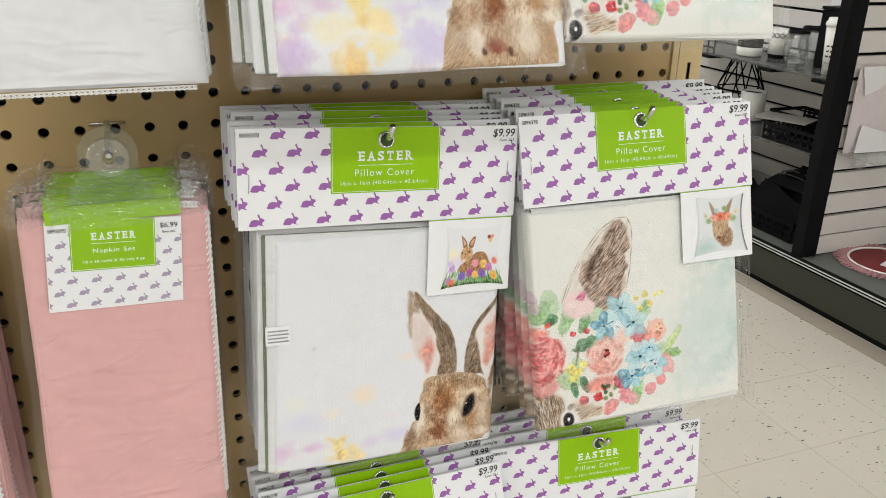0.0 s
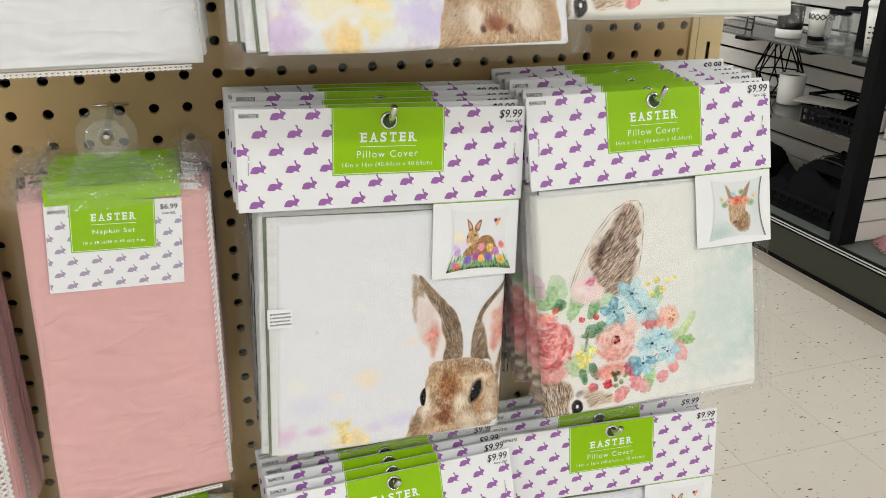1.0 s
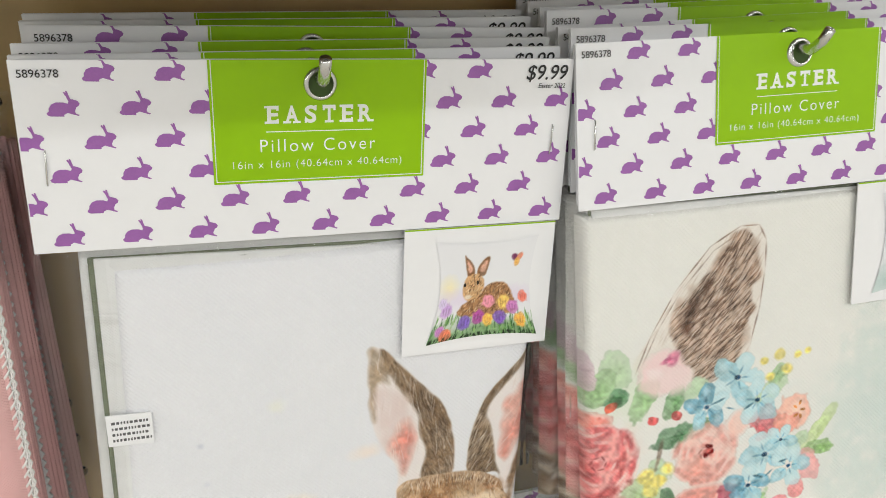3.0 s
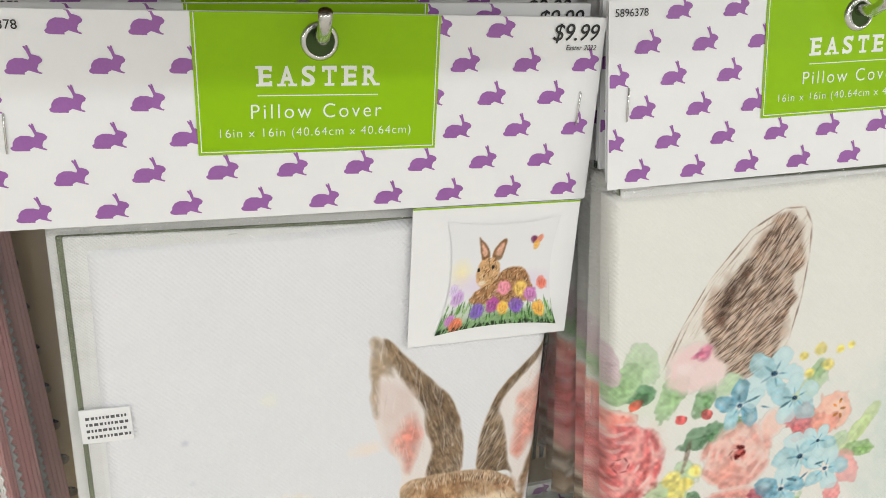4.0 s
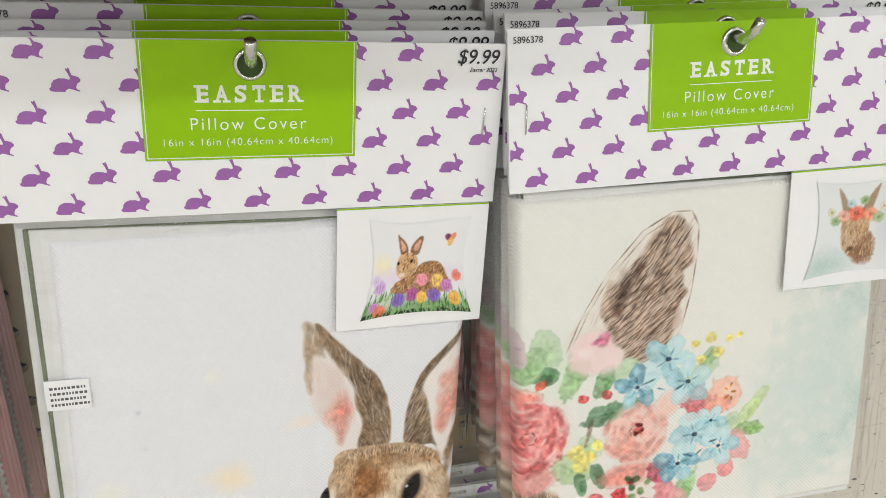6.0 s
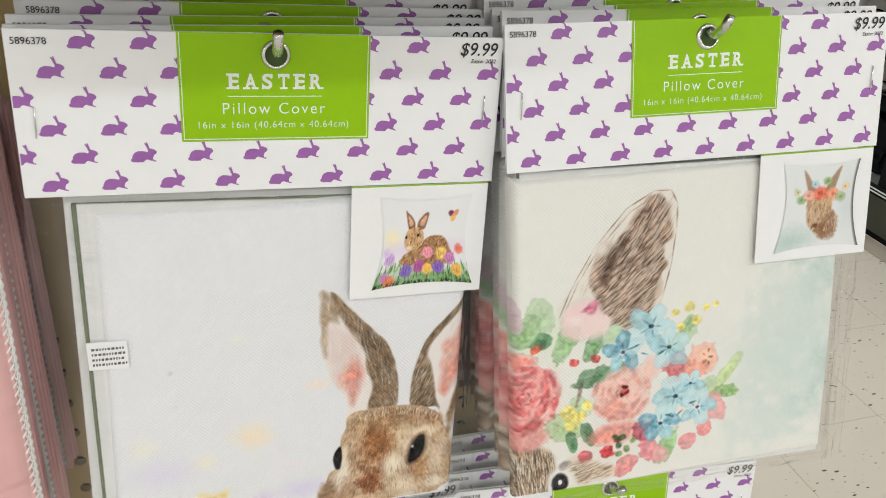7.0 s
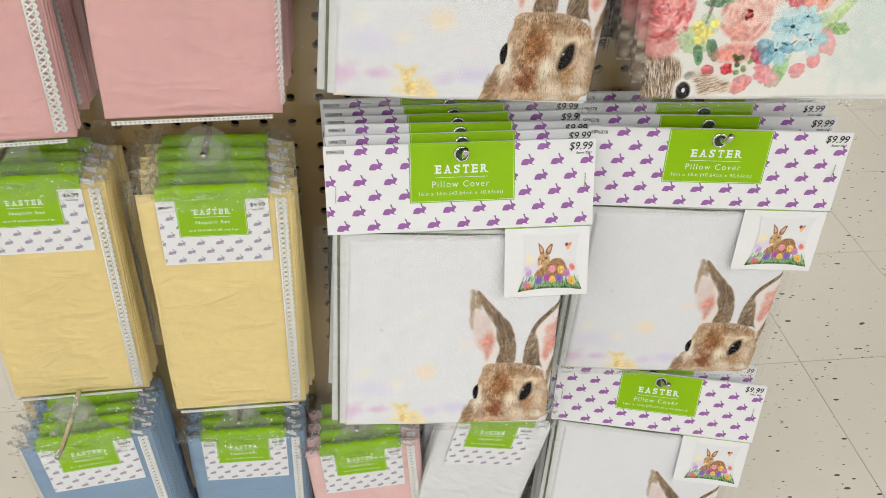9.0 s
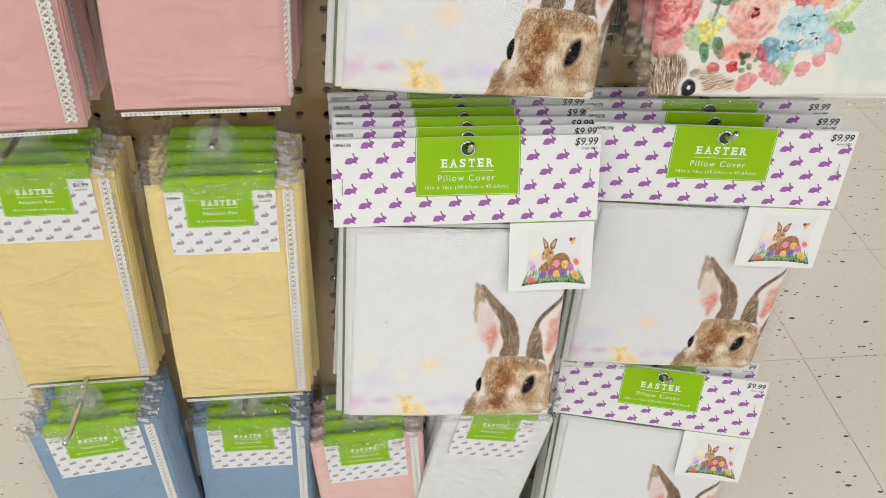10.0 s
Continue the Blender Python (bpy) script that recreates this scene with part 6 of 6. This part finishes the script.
for n_, (y, x) in enumerate(((1.711, 2.442), (1.79, 2.59))):
    gl = at_yz("stemless_glass", "clear stemless wine glass on a glass shelf", "glass", x, y, 0.7785)
    part("bowl", lathe("bowl", [(0.0, 0.001), (0.022, 0.001), (0.038, 0.014), (0.047, 0.045), (0.046, 0.080), (0.038, 0.118), (0.037, 0.118), (0.044, 0.08), (0.045, 0.045), (0.036, 0.016), (0.0, 0.008)]), M_glass, gl)
    part("rim", lathe("rim", [(0.0385, 0.108), (0.0392, 0.118), (0.0375, 0.124), (0.0365, 0.118)]), M_blk, gl, "dark rim")
bx = at_yz("black_box", "black boxed goods standing on a shelf", "box", 2.50, 1.575, 0.7785)
part("box", boxm(-0.055, 0.055, -0.050, 0.050, 0, 0.205, 0.004), M_blk, bx)
part("lid", boxm(-0.058, 0.058, -0.053, 0.053, 0.2055, 0.217, 0.003), M_blk, bx)
sgn = at_yz("white_sign", "white sign board behind the goods", "sign", 2.645, 1.68, 0.7785)
part("board", boxm(-0.004, 0.004, -0.10, 0.10, 0.10, 0.42, 0.002), M_card, sgn)
part("stand", boxm(-0.004, 0.004, -0.03, 0.03, 0.0, 0.0995, 0.002), M_card, sgn)
tc = at_yz("travel_cup", "white lidded travel cup with dark script", "cup", 2.377, 1.475, 0.7785)
part("body", lathe("body", [(0, 0.001), (0.029, 0.001), (0.040, 0.163), (0.037, 0.163), (0, 0.15)]), M_ceram, tc)
part("lid", lathe("lid", [(0.042, 0.1635), (0.044, 0.170), (0.042, 0.178), (0.038, 0.181), (0.037, 0.191), (0.0, 0.194)]), M_ceram, tc)
bm = bmesh.new()
for k, (z, w) in enumerate(((0.095, 0.034), (0.078, 0.042), (0.060, 0.030), (0.040, 0.026))):
    r = 0.029 + 0.011 * z / 0.163 + 0.0006
    hgt = 0.006 if k < 3 else 0.002
    for q in range(3):
        a = radians(200 + (q - 1) * 26)
        b = a + radians(18)
        bm.faces.new([bm.verts.new((r * math.cos(t), r * math.sin(t), zz)) for t, zz in ((a, z), (b, z), (b, z + hgt), (a, z + hgt))])
part("print_bars", bm, M_ink, tc)

wp = at_yz("wire_stand", "black geometric wire plant stand", "plant stand", 2.54, 2.08, 0.5155)
S = [(0.10 * math.cos(k * 1.047), 0.10 * math.sin(k * 1.047), 0.10) for k in range(6)]
T_ = [(0.05 * math.cos(k * 1.047 + 0.5), 0.05 * math.sin(k * 1.047 + 0.5), 0.225) for k in range(6)]
B_ = [(0.06 * math.cos(k * 1.047 + 0.5), 0.06 * math.sin(k * 1.047 + 0.5), 0.003) for k in range(6)]
lines = []
for k in range(6):
    j = (k + 1) % 6
    lines += [[S[k], S[j]], [T_[k], T_[j]], [B_[k], B_[j]], [S[k], T_[k]], [S[j], T_[k]], [S[k], B_[k]], [S[j], B_[k]]]
for ln in lines:
    part("wire", tubes("wire", [ln], 0.0032, 6), M_blk, wp)
pot = at_yz("white_pot", "white ceramic pot on a lower shelf", "pot", 2.48, 1.93, 0.5155)
part("body", lathe("body", [(0, 0.001), (0.043, 0.001), (0.048, 0.006), (0.051, 0.118), (0.047, 0.118), (0.045, 0.02), (0, 0.02)]), M_ceram, pot)
part("soil", lathe("soil", [(0.0465, 0.108), (0.0, 0.110)]), M_blk, pot)
rk = at_yz("wire_rack", "black folded wire rack leaning upright", "rack", 2.42, 2.24, 0.7785)
lines = [[(0, -0.10, 0), (0.05, -0.06, 0.34)], [(0, 0.10, 0), (0.05, 0.14, 0.34)], [(0, -0.06, 0.0), (0.05, -0.02, 0.34)]] + [[(0.05 * k / 8, -0.10 + 0.04 * k / 8, 0.34 * k / 8), (0.05 * k / 8, 0.10 + 0.04 * k / 8, 0.34 * k / 8)] for k in range(9)]
part("wires", tubes("wires", lines, 0.004, 6), M_blk, rk)


def basket(x, y, z, lx, ly, h):
    b = at_yz("wire_basket", "black perforated metal basket on a shelf", "basket", x, y, z)
    for nm, a in (("side", (-lx, lx, -ly, -ly + 0.003)), ("side", (-lx, lx, ly - 0.003, ly))):
        part("rim_side", boxm(a[0], a[1], a[2], a[3], h - 0.012, h, 0.001), M_blk, b)
    for sx in (-lx, lx - 0.003):
        bm = bmesh.new()
        box(bm, sx, sx + 0.003, -ly + 0.0035, ly - 0.0035, h - 0.014, h)
        box(bm, sx, sx + 0.003, -ly + 0.0035, ly - 0.0035, 0.0005, 0.012)
        box(bm, sx, sx + 0.003, -ly + 0.0035, ly - 0.0035, h * 0.5 - 0.005, h * 0.5 + 0.005)
        n = 9
        for k in range(n + 1):
            yy = -ly + 0.0035 + (2 * ly - 0.016) * k / n
            box(bm, sx, sx + 0.003, yy, yy + 0.009, 0.0122, h - 0.0142)
        part("slotted_side", bm, M_blk, b)
    part("floor_plate", boxm(-lx + 0.0035, lx - 0.0035, -ly + 0.0035, ly - 0.0035, 0.0005, 0.003), M_blk, b)
    return b


basket(2.41, 1.52, 0.5155, 0.105, 0.15, 0.065)
basket(2.56, 1.70, 0.5155, 0.09, 0.12, 0.07)
mg = at_yz("magazine", "printed leaflet lying across a basket", "magazine", 2.40, 1.66, 0.5815, 25)
part("leaf", boxm(-0.07, 0.07, -0.10, 0.10, 0, 0.004, 0.001), M_mag, mg)


def heap(name, label, category, x, y, z, lx, ly, h, m, seed):
    """A soft folded heap: a domed, creased sheet with a skirt to its support."""
    n = 36
    U, V = np.meshgrid(np.linspace(-1, 1, n), np.linspace(-1, 1, n))
    e = np.clip(1 - np.maximum(np.abs(U), np.abs(V)) ** 4, 0, 1)
    zz = h * e * (0.65 + 0.7 * value_noise(n, n, 4, seed) * 0.6 + 0.18 * np.sin(9 * U + 4 * value_noise(n, n, 3, seed + 1)))
    co = np.stack([U * lx, V * ly, zz + 0.0006], -1).reshape(-1, 3)
    idx = np.arange(n * n).reshape(n, n)
    q = np.stack([idx[:-1, :-1], idx[:-1, 1:], idx[1:, 1:], idx[1:, :-1]], -1).reshape(-1, 4)
    t = at_yz(name, label, category, x, y, z)
    part("cloth", mesh_of("cloth", [tuple(map(float, c)) for c in co], [tuple(map(int, f)) for f in q], True), m, t)
    return t


basket(2.40, 1.62, 0.1735, 0.11, 0.20, 0.075)
heap("black_throw", "black knitted throw heaped in a basket", "throw", 2.42, 1.54, 0.178, 0.13, 0.15, 0.215, M_bcloth, 3)
heap("black_scarf", "black knitted scarf piled beside a throw", "scarf", 2.40, 1.74, 0.178, 0.11, 0.09, 0.12, M_bcloth, 13)
heap("dark_cushion", "black textile heaped on the deck", "textile", 2.44, 2.10, 0.1735, 0.16, 0.20, 0.17, M_bcloth, 9)
hang = heap("striped_cloth", "black and grey striped cloth folded on a heap", "cloth", 2.43, 1.54, 0.350, 0.09, 0.10, 0.045, M_bcloth, 5)
lines = [[(-0.09 + 0.18 * k / 7 + 0.012 * math.sin(3 * s_), -0.11 + 0.22 * s_, 0.052 * (1 - (2 * s_ - 1) ** 4) * (1 - abs(2 * k / 7 - 1) ** 4) * 0.9 + 0.004) for s_ in (0, 0.15, 0.35, 0.5, 0.65, 0.85, 1)] for k in range(8)]
part("stripes", tubes("stripes", lines, 0.0028, 5), M_stripe, hang)
tas = at_yz("black_tassels", "black fringed tassels hanging from the lower shelf", "tassels", 2.31, 1.90, 0.300)
lines = [[(0.004 * math.sin(k * 1.7), -0.07 + 0.14 * k / 30, 0.20), (0.006 * math.sin(k * 2.9), -0.07 + 0.14 * k / 30 + 0.004 * math.sin(k), 0.10), (0.008 * math.sin(k * 2.3), -0.07 + 0.14 * k / 30 + 0.008 * math.sin(k * 3), 0.02 * math.sin(k * 5.1))] for k in range(31)]
part("strands", tubes("strands", lines, 0.003, 5), M_bcloth, tas)
part("band", boxm(-0.006, 0.006, -0.075, 0.075, 0.190, 0.2045, 0.003), M_bcloth, tas)

# round placemat with a fringe, leaning papers
pm = at_yz("placemat", "dark red woven placemat with pink fringe lying on the deck", "placemat", 2.49, 1.16, 0.1735)
part("centre", lathe("centre", [(0.0, 0.007), (0.125, 0.007), (0.130, 0.004), (0.130, 0.0005)], 48), M_red, pm)
part("braid", tubes("braid", [[(0.134 * math.cos(k * 0.1309), 0.134 * math.sin(k * 0.1309), 0.006) for k in range(48)]], 0.0045, 8, True), M_lace, pm, "pale braided border")
lines = []
for k in range(230):
    a = 2 * math.pi * k / 230 + 0.012 * math.sin(k * 7.7)
    r2 = 0.175 + 0.008 * math.sin(k * 3.3)
    lines.append([(0.138 * math.cos(a), 0.138 * math.sin(a), 0.006), (0.158 * math.cos(a + 0.02), 0.158 * math.sin(a + 0.02), 0.010 + 0.003 * math.sin(k * 5)), (r2 * math.cos(a), r2 * math.sin(a), 0.0035)])
part("fringe", tubes("fringe", lines, 0.0022, 4), M_fringe, pm, "pink and red yarn fringe")
cd_ = at_yz("white_booklet", "white and pink booklet lying on a placemat", "booklet", 2.53, 1.12, 0.1815, 20)
part("cover", boxm(-0.09, 0.09, -0.06, 0.06, 0, 0.004, 0.001), M_card, cd_)
part("spine_band", boxm(-0.09, 0.09, -0.0625, -0.0605, 0, 0.004), M_fringe, cd_)

asf = thing("acrylic_shelf", "clear acrylic shelf with bracket on the slatted board", "shelf")
part("plate", boxm(2.290, 2.60, 1.14, 1.300, 0.545, 0.551, 0.001), M_glass, asf)
part("bracket", boxm(2.370, 2.395, 1.265, 1.3035, 0.493, 0.5445, 0.002), M_glass, asf)
bd = at_yz("marbled_board", "pink and white marbled paper sheet standing on a shelf", "paper board", 2.425, 1.285, 0.5515)
part("sheet", boxm(-0.125, 0.125, -0.003, 0.003, 0, 0.285, 0.001), M_marble, bd)
en = at_yz("white_envelope", "blank white envelope leaning on the marbled sheet", "envelope", 2.40, 1.262, 0.5515)
bm = bmesh.new()
bm.faces.new([bm.verts.new(c) for c in ((-0.075, 0, 0.003), (0.09, -0.002, 0.0), (0.09, 0.006, 0.055), (-0.055, 0.008, 0.095))])
solid(bm, 0.002)
part("paper", bm, M_card, en)
fl = at_yz("paper_flap", "white paper fixed at the marbled sheet's top", "paper", 2.375, 1.277, 0.745)
bm = bmesh.new()
bm.faces.new([bm.verts.new(c) for c in ((-0.07, 0, 0.092), (0.10, 0, 0.092), (0.02, -0.004, 0.02), (-0.045, -0.006, 0.0))])
solid(bm, 0.0015)
part("paper", bm, M_card, fl)


# ---- the near floor tiles, one by one ----
bm = boxm(0.0004, TILE - 0.0004, 0.0004, TILE - 0.0004, -0.0021, 0.0, 0.0003, 1)
tile_me = bm_mesh("tile", bm)
tile_me.materials.append(M_floor)
for x, y in near_cells:
    part("tile", tile_me, M_floor, floor, at=Matrix.Translation((x, y, 0)))
